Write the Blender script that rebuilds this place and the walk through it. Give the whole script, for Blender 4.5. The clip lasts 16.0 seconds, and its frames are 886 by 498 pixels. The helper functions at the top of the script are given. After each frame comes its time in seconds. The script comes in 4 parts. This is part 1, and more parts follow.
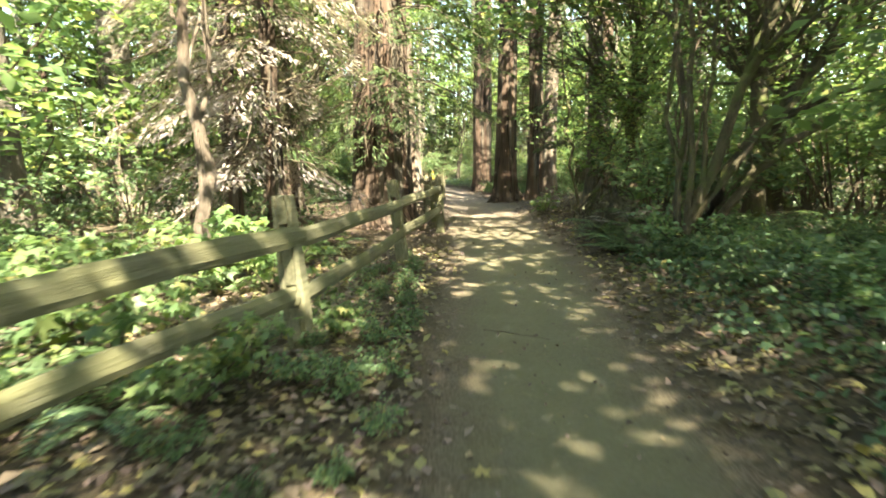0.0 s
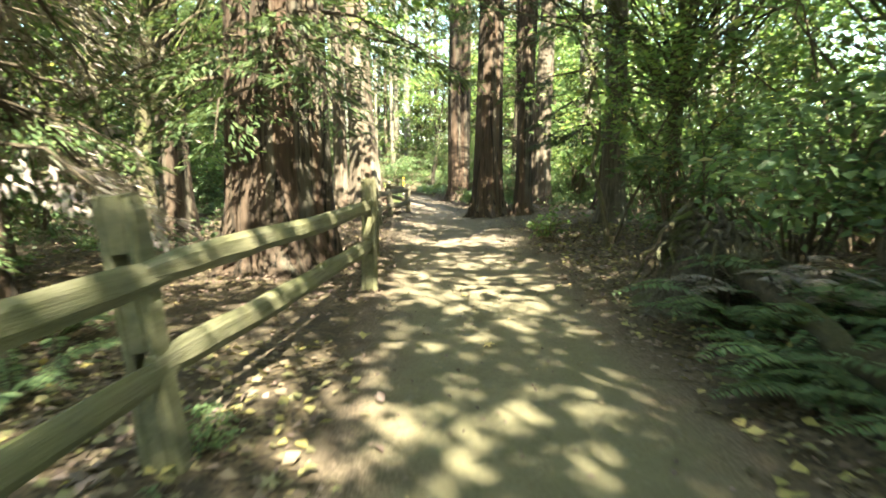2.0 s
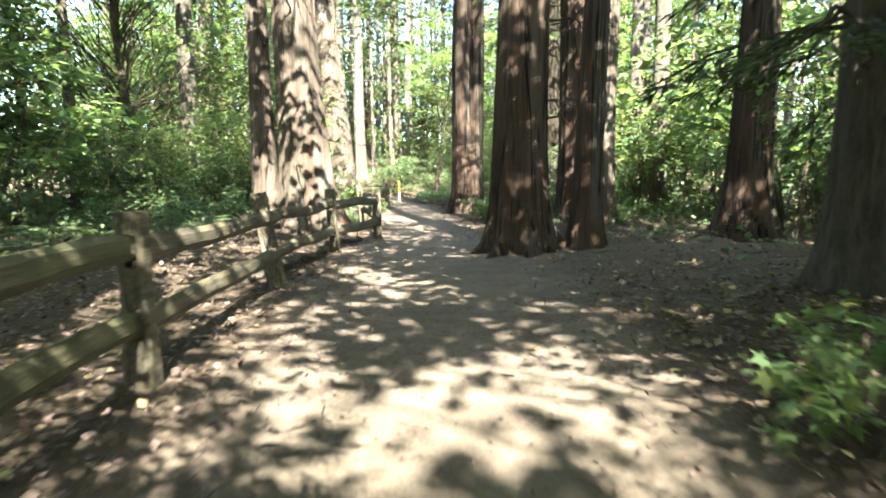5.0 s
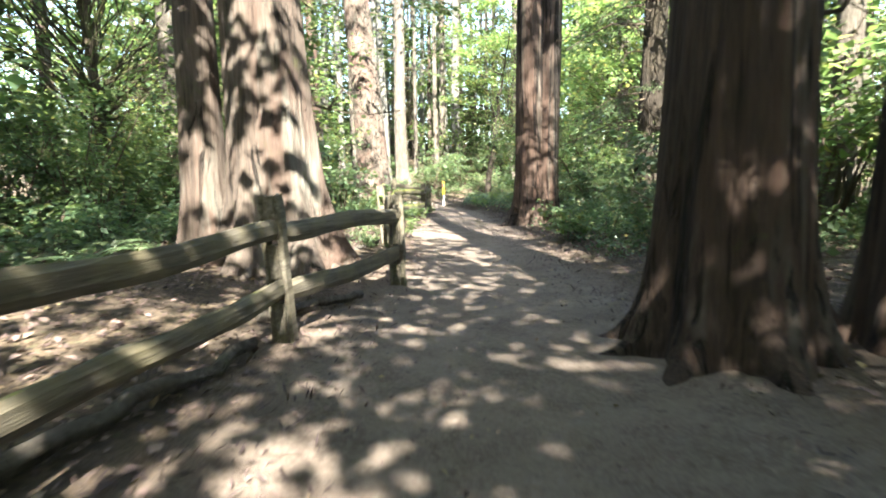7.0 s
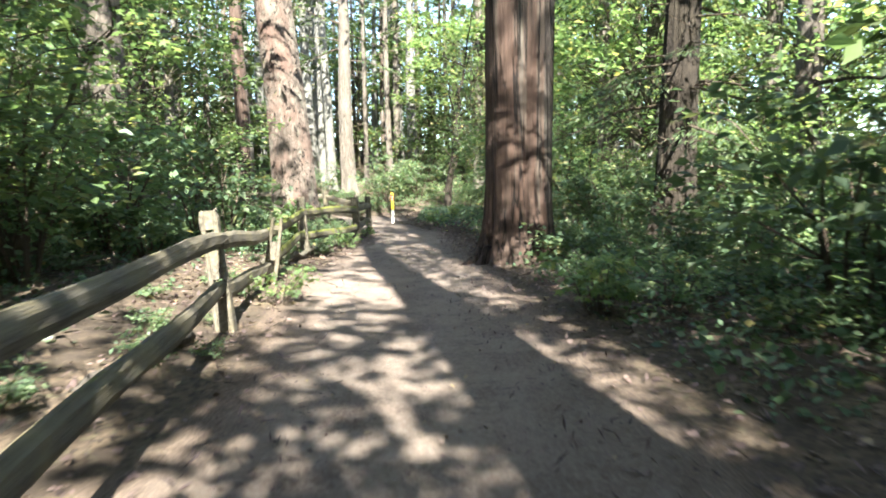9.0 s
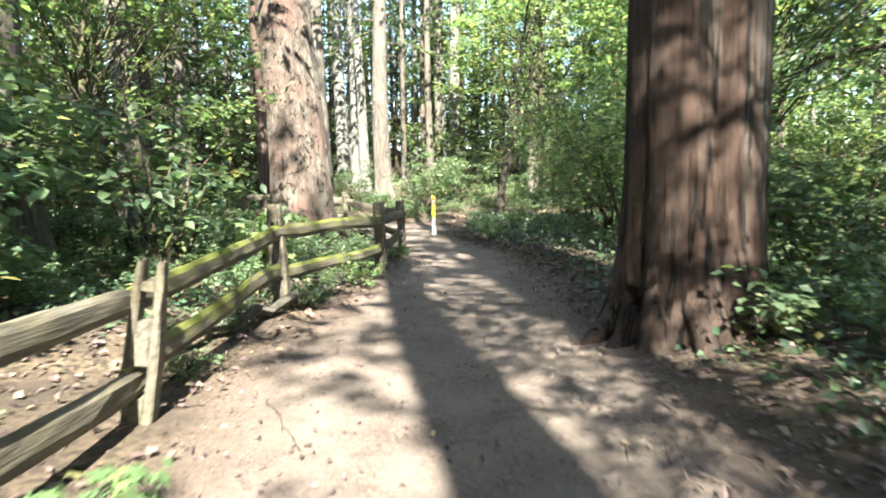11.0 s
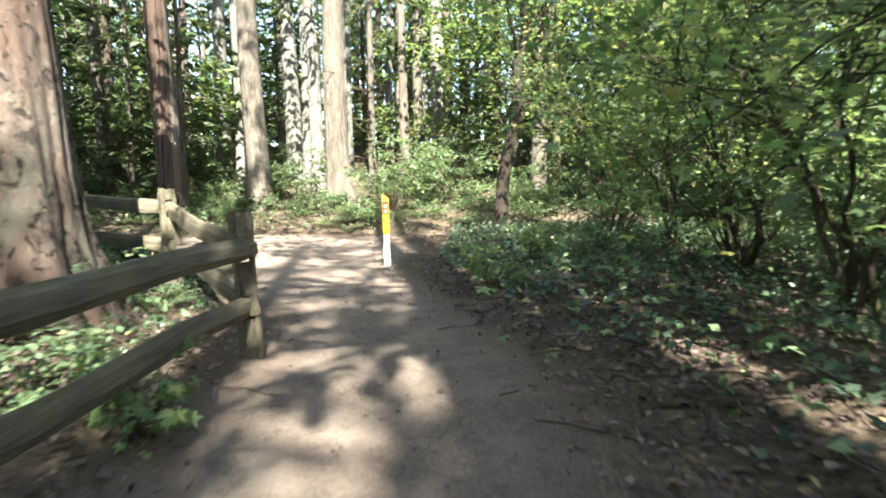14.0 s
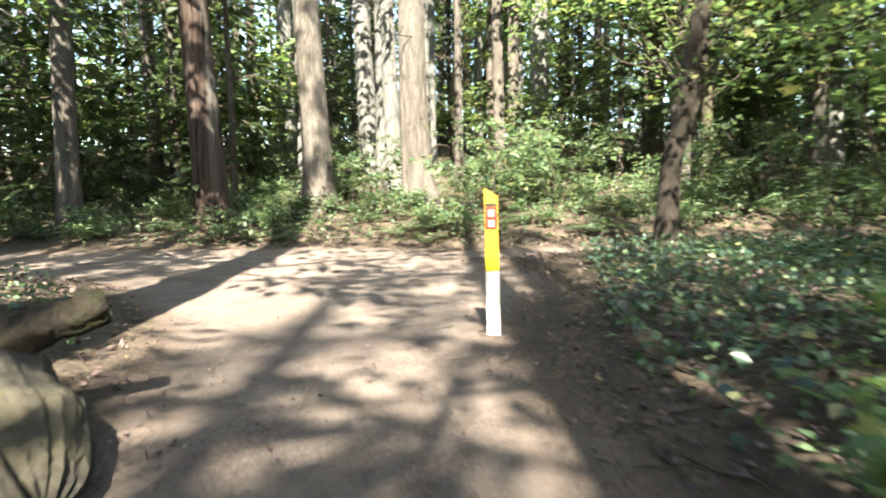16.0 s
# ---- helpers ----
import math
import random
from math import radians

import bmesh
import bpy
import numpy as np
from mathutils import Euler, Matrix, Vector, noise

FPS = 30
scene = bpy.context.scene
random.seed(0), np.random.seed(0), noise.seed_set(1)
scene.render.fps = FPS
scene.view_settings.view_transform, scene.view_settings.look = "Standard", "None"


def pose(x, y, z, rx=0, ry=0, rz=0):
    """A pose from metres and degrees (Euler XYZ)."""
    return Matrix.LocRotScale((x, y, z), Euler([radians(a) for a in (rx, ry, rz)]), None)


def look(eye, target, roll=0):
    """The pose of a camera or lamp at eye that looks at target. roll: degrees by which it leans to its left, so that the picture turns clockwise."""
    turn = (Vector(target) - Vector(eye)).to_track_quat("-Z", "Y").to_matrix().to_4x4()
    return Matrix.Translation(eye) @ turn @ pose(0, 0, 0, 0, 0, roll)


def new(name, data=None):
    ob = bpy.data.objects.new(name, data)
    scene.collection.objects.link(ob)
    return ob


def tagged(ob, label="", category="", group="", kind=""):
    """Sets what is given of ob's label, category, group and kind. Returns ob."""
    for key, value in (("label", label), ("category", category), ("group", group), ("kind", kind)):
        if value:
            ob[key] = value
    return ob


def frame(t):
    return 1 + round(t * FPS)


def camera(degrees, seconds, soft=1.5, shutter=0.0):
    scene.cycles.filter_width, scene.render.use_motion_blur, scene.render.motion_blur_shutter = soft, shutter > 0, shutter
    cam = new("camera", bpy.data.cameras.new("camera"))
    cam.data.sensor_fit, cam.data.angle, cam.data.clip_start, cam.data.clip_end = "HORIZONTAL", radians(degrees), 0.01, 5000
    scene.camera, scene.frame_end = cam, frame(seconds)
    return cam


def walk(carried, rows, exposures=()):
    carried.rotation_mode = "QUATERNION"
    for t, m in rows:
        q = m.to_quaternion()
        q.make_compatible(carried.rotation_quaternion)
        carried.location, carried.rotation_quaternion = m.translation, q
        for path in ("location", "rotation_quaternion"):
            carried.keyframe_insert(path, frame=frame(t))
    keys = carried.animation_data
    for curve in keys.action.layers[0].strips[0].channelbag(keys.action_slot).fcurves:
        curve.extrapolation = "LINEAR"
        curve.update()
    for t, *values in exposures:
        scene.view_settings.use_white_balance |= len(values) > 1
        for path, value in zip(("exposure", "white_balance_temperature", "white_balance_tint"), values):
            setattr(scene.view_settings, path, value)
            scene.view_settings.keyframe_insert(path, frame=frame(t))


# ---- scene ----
cam = camera(76.7, 16.0, 1.75, 0.4)
METRES, EYE, TILT, LEAN, TURN = 40.0, 1.3, 0.0, 0.0, 0.0
ROWS = [
    (0.0, 0.0, 0.0, 0.0, -0.14, -8.13, 1.01),
    (0.5, 0.0022, 0.0345, -0.0002, 0.1, -7.95, 0.75),
    (1.0, 0.0057, 0.068, -0.0007, -0.35, -7.8, 0.71),
    (1.5, 0.0104, 0.1014, -0.0009, -1.99, -7.63, 0.49),
    (2.0, 0.0131, 0.1356, -0.0017, -2.21, -7.53, 0.41),
    (2.5, 0.0147, 0.1694, -0.0022, -1.91, -7.56, 0.42),
    (3.0, 0.0156, 0.2042, -0.0029, -0.96, -7.54, 0.51),
    (3.5, 0.0204, 0.2378, -0.0038, -1.55, -7.48, 0.8),
    (6.0, 0.0297, 0.3986, -0.0052, 0.56, -6.81, 0.29),
    (6.5, 0.0266, 0.4308, -0.0056, 2.36, -6.85, 0.56),
    (7.0, 0.0231, 0.4636, -0.0059, 3.64, -6.81, 0.69),
    (7.5, 0.0224, 0.4966, -0.0064, 3.88, -6.78, 0.87),
    (8.0, 0.0251, 0.5295, -0.0062, 2.37, -6.66, 1.2),
    (8.5, 0.0281, 0.5592, -0.0048, -0.8, -6.29, 1.16),
    (9.0, 0.0277, 0.5892, -0.0041, -0.19, -5.92, 0.93),
    (9.5, 0.0256, 0.6165, -0.0039, 0.59, -5.72, 0.82),
    (12.0, 0.0143, 0.7576, -0.0039, 4.96, -5.58, 0.78),
    (12.5, 0.0157, 0.788, -0.0041, 4.39, -5.65, 0.84),
    (13.0, 0.0168, 0.8186, -0.0039, 3.28, -5.7, 0.72),
    (13.5, 0.0171, 0.8487, -0.0037, 2.98, -5.67, 0.71),
    (14.0, 0.017, 0.8786, -0.0043, 2.79, -5.64, 0.73),
    (14.5, 0.0151, 0.908, -0.0048, 3.08, -5.68, 0.72),
    (15.0, 0.0111, 0.9374, -0.0054, 4.6, -5.65, 0.73),
    (15.5, 0.0039, 0.966, -0.0058, 6.85, -5.66, 0.78),
    (16.0, -0.0048, 0.9944, -0.0053, 11.36, -5.54, 1.0),
]
walk(cam, [(t, pose(0, 0, EYE, TILT, LEAN, TURN) @ pose(METRES * x, METRES * y, METRES * z, 90 + pitch, roll, yaw)) for t, x, y, z, yaw, pitch, roll in ROWS], [(0, 3.8, 8100, -3), (2, 3.9, 7900, -7), (3.5, 3.85, 7100, -5), (6, 3.75, 6800, 4), (7.5, 3.6, 6600, 6), (8.5, 3.45, 6450, 6), (9.5, 3.25, 6500, 5), (13, 3.4, 6600, 4), (16, 3.25, 6900, 6)])

# ---- light ----
SUN_AZ, SUN_EL = 167.5, 46.0   # degrees from +y towards +x, and above the horizon
world = bpy.data.worlds.new("sky")
scene.world = world
world.use_nodes = True
wn = world.node_tree.nodes
sky = wn.new("ShaderNodeTexSky")
sky.sky_type = "NISHITA"
sky.sun_disc = False
sky.sun_elevation = radians(SUN_EL)
sky.sun_rotation = radians(SUN_AZ)
wn["Background"].inputs["Strength"].default_value = 0.1
world.node_tree.links.new(sky.outputs[0], wn["Background"].inputs["Color"])
sun_data = bpy.data.lights.new("sun", "SUN")
sun_data.energy, sun_data.angle, sun_data.color = 5.0, radians(0.55), (1.0, 0.96, 0.89)
sun = new("sun", sun_data)
a, e = radians(SUN_AZ), radians(SUN_EL)
sun.matrix_world = look((20 * math.sin(a), 20 * math.cos(a), 40), (20 * math.sin(a) - math.sin(a) * math.cos(e), 20 * math.cos(a) - math.cos(a) * math.cos(e), 40 - math.sin(e)))


# ---- materials ----
class Nodes:
    """Small helper to write node trees."""
    def __init__(self, name):
        self.mat = bpy.data.materials.new(name)
        self.mat.use_nodes = True
        self.t = self.mat.node_tree
        self.p = self.t.nodes["Principled BSDF"]

    def add(self, kind, **values):
        n = self.t.nodes.new(kind)
        for k, v in values.items():
            n.inputs[k].default_value = v
        return n

    def link(self, a, b):
        self.t.links.new(a, b)

    def coords(self, scale, kind="Object"):
        tc = self.t.nodes.new("ShaderNodeTexCoord")
        mp = self.t.nodes.new("ShaderNodeMapping")
        mp.inputs["Scale"].default_value = scale
        self.link(tc.outputs[kind], mp.inputs["Vector"])
        return mp.outputs["Vector"]

    def noise(self, scale, vec=None, detail=6, rough=0.6, twist=0.0):
        n = self.add("ShaderNodeTexNoise", Scale=scale, Detail=detail, Roughness=rough, Distortion=twist)
        if vec is not None:
            self.link(vec, n.inputs["Vector"])
        return n.outputs["Fac"]

    def ramp(self, fac, *stops):
        n = self.t.nodes.new("ShaderNodeValToRGB")
        els = n.color_ramp.elements
        while len(els) < len(stops):
            els.new(0.5)
        for el, (pos, col) in zip(els, stops):
            el.position, el.color = pos, (*col, 1)
        self.link(fac, n.inputs["Fac"])
        return n.outputs["Color"]

    def mix(self, fac, a, b, blend="MIX"):
        n = self.t.nodes.new("ShaderNodeMix")
        n.data_type, n.blend_type = "RGBA", blend
        for sock, v in ((n.inputs[0], fac), (n.inputs[6], a), (n.inputs[7], b)):
            if isinstance(v, (int, float)):
                sock.default_value = v
            elif isinstance(v, tuple):
                sock.default_value = (*v, 1)
            else:
                self.link(v, sock)
        return n.outputs[2]

    def sharpen(self, fac, lo, hi):
        n = self.t.nodes.new("ShaderNodeMapRange")
        n.inputs["From Min"].default_value, n.inputs["From Max"].default_value = lo, hi
        self.link(fac, n.inputs["Value"])
        return n.outputs["Result"]

    def bump(self, height, strength, distance):
        n = self.add("ShaderNodeBump", Strength=strength, Distance=distance)
        self.link(height, n.inputs["Height"])
        self.link(n.outputs["Normal"], self.p.inputs["Normal"])

    def colour(self, col, rough=0.9):
        if isinstance(col, tuple):
            self.p.inputs["Base Color"].default_value = (*col, 1)
        else:
            self.link(col, self.p.inputs["Base Color"])
        self.p.inputs["Roughness"].default_value = rough
        self.p.inputs["Specular IOR Level"].default_value = 0.25
        return self.mat


def ground_material():
    m = Nodes("forest_floor")
    v = m.coords((1, 1, 1))
    big, mid, fine = m.noise(0.35, v), m.noise(2.2, v, 8, 0.65), m.noise(38, v, 8, 0.75)
    dirt = m.mix(m.sharpen(big, 0.3, 0.7), (0.128, 0.098, 0.079), (0.188, 0.148, 0.120))
    dirt = m.mix(m.sharpen(mid, 0.42, 0.7), dirt, (0.088, 0.062, 0.050))
    dirt = m.mix(m.sharpen(m.noise(9.0, v, 8, 0.75), 0.52, 0.72), dirt, (0.062, 0.044, 0.036))
    dirt = m.mix(m.sharpen(fine, 0.45, 0.8), dirt, (0.24, 0.20, 0.168))
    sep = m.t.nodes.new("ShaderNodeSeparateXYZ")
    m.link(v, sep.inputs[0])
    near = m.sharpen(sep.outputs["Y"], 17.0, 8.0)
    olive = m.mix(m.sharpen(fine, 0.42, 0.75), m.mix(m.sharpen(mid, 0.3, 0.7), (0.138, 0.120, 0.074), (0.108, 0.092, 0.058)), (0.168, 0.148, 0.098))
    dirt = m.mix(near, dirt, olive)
    duff = m.mix(m.sharpen(m.noise(60, m.coords((1, 0.35, 1)), 6, 0.8), 0.38, 0.66), (0.062, 0.044, 0.033), (0.18, 0.132, 0.10))
    core = m.t.nodes.new("ShaderNodeAttribute")
    core.attribute_name = "core"
    blur = m.t.nodes.new("ShaderNodeMath")
    blur.operation = "MULTIPLY_ADD"
    m.link(m.noise(1.6, v, 8, 0.7), blur.inputs[0])
    blur.inputs[1].default_value = 0.9
    m.link(core.outputs["Fac"], blur.inputs[2])
    dirt = m.mix(m.sharpen(blur.outputs[0], 0.55, 1.05), duff, dirt)
    vor = m.add("ShaderNodeTexVoronoi", Scale=34.0, Randomness=1.0)
    m.link(v, vor.inputs["Vector"])
    litter = m.ramp(vor.outputs["Color"], (0.15, (0.032, 0.024, 0.018)), (0.45, (0.085, 0.06, 0.04)), (0.75, (0.14, 0.103, 0.068)), (0.95, (0.075, 0.075, 0.038)))
    litter = m.mix(m.sharpen(mid, 0.4, 0.62), litter, (0.05, 0.037, 0.027))
    at = m.t.nodes.new("ShaderNodeAttribute")
    at.attribute_name = "trodden"
    add = m.t.nodes.new("ShaderNodeMath")
    add.operation = "MULTIPLY_ADD"
    m.link(m.noise(3.0, v, 8, 0.7), add.inputs[0])
    add.inputs[1].default_value = 0.9
    m.link(at.outputs["Fac"], add.inputs[2])
    mask = m.sharpen(add.outputs[0], 0.78, 1.12)
    col = m.mix(mask, litter, dirt)
    hgt = m.mix(mask, m.mix(0.5, vor.outputs["Color"], fine), m.mix(0.6, mid, fine))
    m.bump(hgt, 0.95, 0.045)
    return m.colour(col, 0.95)


def bark_material(name, dark, light, tint, stretch=0.07, moss=0.0, scale=9.0, flakes=None):
    m = Nodes(name)
    v = m.coords((1, 1, stretch))
    ridge, fine = m.noise(scale, v, 8, 0.7, 0.7), m.noise(scale * 5, v, 6, 0.7)
    patch = m.noise(0.9, m.coords((1, 1, 0.5)), 5)
    col = m.mix(m.sharpen(ridge, 0.4, 0.62), dark, light)
    col = m.mix(m.sharpen(patch, 0.45, 0.7), col, tint)
    col = m.mix(0.45, col, m.ramp(fine, (0.3, tuple(c * 0.5 for c in dark)), (0.7, light)))
    col = m.mix(m.sharpen(m.noise(2.6, m.coords((1, 1, 1))), 0.72 - moss, 0.95 - moss), col, (0.085, 0.12, 0.025))
    relief = m.mix(0.35, ridge, fine)
    if flakes:
        size, long, reach, red, lichen = flakes
        col = m.mix(m.sharpen(m.noise(1.7, m.coords((1, 1, long)), 5), 0.47, 0.62), col, red)
        col = m.mix(m.sharpen(m.noise(3.1, m.coords((1, 1, long * 0.8)), 6, 0.65), 0.52, 0.66), col, lichen)
        crack = m.sharpen(m.noise(size, m.coords((1, 1, long)), 7, 0.68, 1.2), reach, reach + 0.07)
        col = m.mix(crack, col, tuple(c * 0.55 for c in dark))
        relief = m.mix(crack, relief, (0.0, 0.0, 0.0))
    m.bump(relief, 1.0, 0.11)
    return m.colour(col, 0.92)


def timber_material(name, moss, dim=1.0, algae=0.0):
    m = Nodes(name)
    v = m.coords((1, 0.06, 1))
    grain, fine = m.noise(26, v, 8, 0.7), m.noise(90, v, 4, 0.6)
    info = m.t.nodes.new("ShaderNodeObjectInfo")
    base = m.mix(info.outputs["Random"], tuple(c * dim for c in (0.125, 0.11, 0.083)), tuple(c * dim for c in (0.18, 0.158, 0.123)))
    col = m.mix(m.sharpen(grain, 0.38, 0.68), tuple(c * dim for c in (0.055, 0.047, 0.036)), base)
    col = m.mix(m.sharpen(m.noise(3.0, m.coords((1, 1, 1))), 0.45, 0.8), col, tuple(c * dim for c in (0.16, 0.135, 0.075)))
    col = m.mix(m.mix(1.0, m.sharpen(m.noise(1.3, m.coords((1, 1, 1)), 5), 0.25, 0.6), (algae, algae, algae), "MULTIPLY"), col, (0.125, 0.13, 0.062))
    geo = m.t.nodes.new("ShaderNodeNewGeometry")
    sep = m.t.nodes.new("ShaderNodeSeparateXYZ")
    m.link(geo.outputs["Normal"], sep.inputs[0])
    top = m.t.nodes.new("ShaderNodeMath")
    top.operation = "MULTIPLY_ADD"
    m.link(sep.outputs["Z"], top.inputs[0])
    top.inputs[1].default_value = 0.38
    m.link(m.noise(5.0, m.coords((1, 1, 1), "Object"), 6, 0.7), top.inputs[2])
    col = m.mix(m.sharpen(top.outputs[0], 0.95 - moss, 1.1 - moss), col, (0.108, 0.118, 0.025))
    m.bump(m.mix(0.4, grain, fine), 0.8, 0.012)
    return m.colour(col, 0.88)


def leaf_material(name, stops, glow=0.5, rough=0.45, sat=0.86):
    """Thin leaf: reflects and lets light through, its hue different from leaf to leaf."""
    m = Nodes(name)
    geo = m.t.nodes.new("ShaderNodeNewGeometry")
    info = m.t.nodes.new("ShaderNodeObjectInfo")
    col = m.ramp(geo.outputs["Random Per Island"], *stops)
    col = m.mix(1.0, col, (1.28, 1.12, 1.55), "MULTIPLY")
    hs = m.add("ShaderNodeHueSaturation", Saturation=sat)
    mr = m.t.nodes.new("ShaderNodeMapRange")
    mr.inputs["To Min"].default_value, mr.inputs["To Max"].default_value = 0.65, 1.25
    m.link(info.outputs["Random"], mr.inputs["Value"])
    m.link(mr.outputs["Result"], hs.inputs["Value"])
    m.link(col, hs.inputs["Color"])
    m.colour(hs.outputs["Color"], rough)
    m.p.inputs["Specular IOR Level"].default_value = 0.35
    tr = m.t.nodes.new("ShaderNodeBsdfTranslucent")
    m.link(m.mix(1.0, hs.outputs["Color"], (1.35, 1.35, 0.9), "MULTIPLY"), tr.inputs["Color"])
    mx = m.add("ShaderNodeMixShader", Fac=glow)
    m.link(m.p.outputs[0], mx.inputs[1])
    m.link(tr.outputs[0], mx.inputs[2])
    m.link(mx.outputs[0], m.t.nodes["Material Output"].inputs["Surface"])
    return m.mat


def paint_material(name, col, dirt):
    m = Nodes(name)
    v = m.coords((1, 1, 0.3))
    c = m.mix(m.sharpen(m.noise(14, v, 8, 0.7), 0.45, 0.8), col, dirt)
    m.bump(m.noise(60, v), 0.2, 0.003)
    return m.colour(c, 0.55)


M_GROUND = ground_material()
M_CEDAR = bark_material("cedar_bark", (0.018, 0.0125, 0.010), (0.106, 0.069, 0.052), (0.066, 0.048, 0.038), 0.045, 0.07, 12, (7, 0.05, 0.54, (0.085, 0.05, 0.036), (0.108, 0.095, 0.078)))
M_CEDAR_PALE = bark_material("pale_cedar_bark", (0.034, 0.026, 0.021), (0.165, 0.126, 0.101), (0.125, 0.103, 0.086), 0.07, 0.12, 9, (6, 0.16, 0.58, (0.095, 0.062, 0.048), (0.17, 0.155, 0.13)))
M_FIR = bark_material("fir_bark", (0.04, 0.033, 0.027), (0.19, 0.16, 0.13), (0.15, 0.138, 0.12), 0.14, 0.1, 13)
M_SPRUCE = bark_material("flaky_bark", (0.042, 0.033, 0.027), (0.22, 0.172, 0.14), (0.15, 0.123, 0.102), 0.4, 0.08, 11, (8, 0.65, 0.55, (0.125, 0.08, 0.063), (0.165, 0.153, 0.122)))
M_DARKBARK = bark_material("dark_bark", (0.013, 0.010, 0.008), (0.055, 0.043, 0.032), (0.07, 0.058, 0.036), 0.3, 0.1, 14)
M_GREY = bark_material("grey_bark", (0.07, 0.066, 0.058), (0.235, 0.225, 0.20), (0.165, 0.16, 0.145), 0.25, 0.05, 12)
M_MOSSY = bark_material("mossy_bark", (0.035, 0.027, 0.019), (0.125, 0.10, 0.068), (0.09, 0.095, 0.038), 0.3, 0.22, 16)
M_TWIG = bark_material("twig_bark", (0.07, 0.05, 0.035), (0.17, 0.13, 0.095), (0.13, 0.105, 0.08), 0.3, 0.0, 30)
M_LOG = bark_material("weathered_log", (0.035, 0.03, 0.025), (0.19, 0.165, 0.135), (0.12, 0.125, 0.06), 0.9, 0.2, 14)
M_TIMBER = timber_material("weathered_timber", 0.02)
M_LOGWOOD = timber_material("old_log_wood", -0.02, 0.38)
M_TIMBER_MOSS = timber_material("mossy_timber", 0.42)
M_TIMBER_GREEN = timber_material("algae_timber", 0.04, 0.95, 0.45)
M_NEEDLE = leaf_material("conifer_leaf", ((0.0, (0.025, 0.05, 0.014)), (0.5, (0.045, 0.085, 0.022)), (1.0, (0.085, 0.125, 0.032))), 0.4, 0.5)
M_DRY = leaf_material("dry_spray", ((0.0, (0.12, 0.105, 0.08)), (0.5, (0.20, 0.18, 0.135)), (1.0, (0.12, 0.135, 0.075))), 0.4, 0.6)
M_MAPLE = leaf_material("maple_leaf", ((0.0, (0.055, 0.12, 0.03)), (0.5, (0.09, 0.175, 0.038)), (0.9, (0.14, 0.215, 0.045)), (1.0, (0.25, 0.24, 0.05))), 0.56, 0.45, 0.82)
M_BROAD = leaf_material("shrub_leaf", ((0.0, (0.045, 0.10, 0.035)), (0.5, (0.075, 0.15, 0.045)), (0.93, (0.12, 0.195, 0.055)), (1.0, (0.22, 0.2, 0.05))), 0.52, 0.45, 0.8)
M_FERN = leaf_material("fern_leaf", ((0.0, (0.04, 0.085, 0.025)), (0.6, (0.075, 0.14, 0.04)), (1.0, (0.125, 0.18, 0.055))), 0.45, 0.45, 0.8)
M_IVY = leaf_material("ground_cover_leaf", ((0.0, (0.032, 0.075, 0.026)), (0.6, (0.06, 0.122, 0.04)), (0.95, (0.105, 0.17, 0.055)), (1.0, (0.26, 0.23, 0.05))), 0.35, 0.32)
M_BRAMBLE = leaf_material("bramble_leaf", ((0.0, (0.025, 0.068, 0.034)), (0.6, (0.045, 0.105, 0.055)), (1.0, (0.08, 0.145, 0.065))), 0.35, 0.4)
M_DUFF = leaf_material("dark_duff", ((0.0, (0.02, 0.014, 0.01)), (0.6, (0.06, 0.042, 0.03)), (1.0, (0.13, 0.095, 0.06))), 0.1, 0.8)
M_LITTER = leaf_material("dead_leaf", ((0.0, (0.045, 0.03, 0.02)), (0.5, (0.12, 0.085, 0.053)), (0.9, (0.19, 0.145, 0.09)), (1.0, (0.27, 0.22, 0.06))), 0.15, 0.7)
M_YELLOW = leaf_material("yellow_leaf", ((0.0, (0.24, 0.21, 0.04)), (1.0, (0.33, 0.28, 0.07))), 0.25, 0.5)
M_WHITE = paint_material("white_marker_paint", (0.78, 0.77, 0.72), (0.55, 0.5, 0.42))
M_YELLOWP = paint_material("yellow_marker_paint", (0.72, 0.5, 0.03), (0.6, 0.36, 0.03))
M_ORANGEP = paint_material("ochre_marker_paint", (0.52, 0.29, 0.03), (0.4, 0.2, 0.03))
M_PLATE = paint_material("maroon_decal", (0.2, 0.045, 0.03), (0.15, 0.04, 0.03))
M_DECAL = paint_material("pale_decal_mark", (0.44, 0.31, 0.25), (0.36, 0.24, 0.2))
M_DARK = paint_material("dark_decal_mark", (0.04, 0.03, 0.03), (0.06, 0.04, 0.03))

rng = np.random.default_rng(7)


# ---- building helpers ----
def mesh_of(name, verts, faces, mat, smooth=False):
    me = bpy.data.meshes.new(name)
    verts = np.asarray(verts, dtype=np.float32)
    if isinstance(faces, np.ndarray):
        k = faces.shape[1]
        me.vertices.add(len(verts))
        me.vertices.foreach_set("co", verts.ravel())
        me.loops.add(faces.size)
        me.loops.foreach_set("vertex_index", faces.ravel().astype(np.int32))
        me.polygons.add(len(faces))
        me.polygons.foreach_set("loop_start", (np.arange(len(faces)) * k).astype(np.int32))
        me.update(calc_edges=True)
    else:
        me.from_pydata(verts.tolist(), [], faces)
    me.materials.append(mat)
    if smooth:
        me.polygons.foreach_set("use_smooth", np.ones(len(me.polygons), dtype=bool))
    me.validate()
    return me


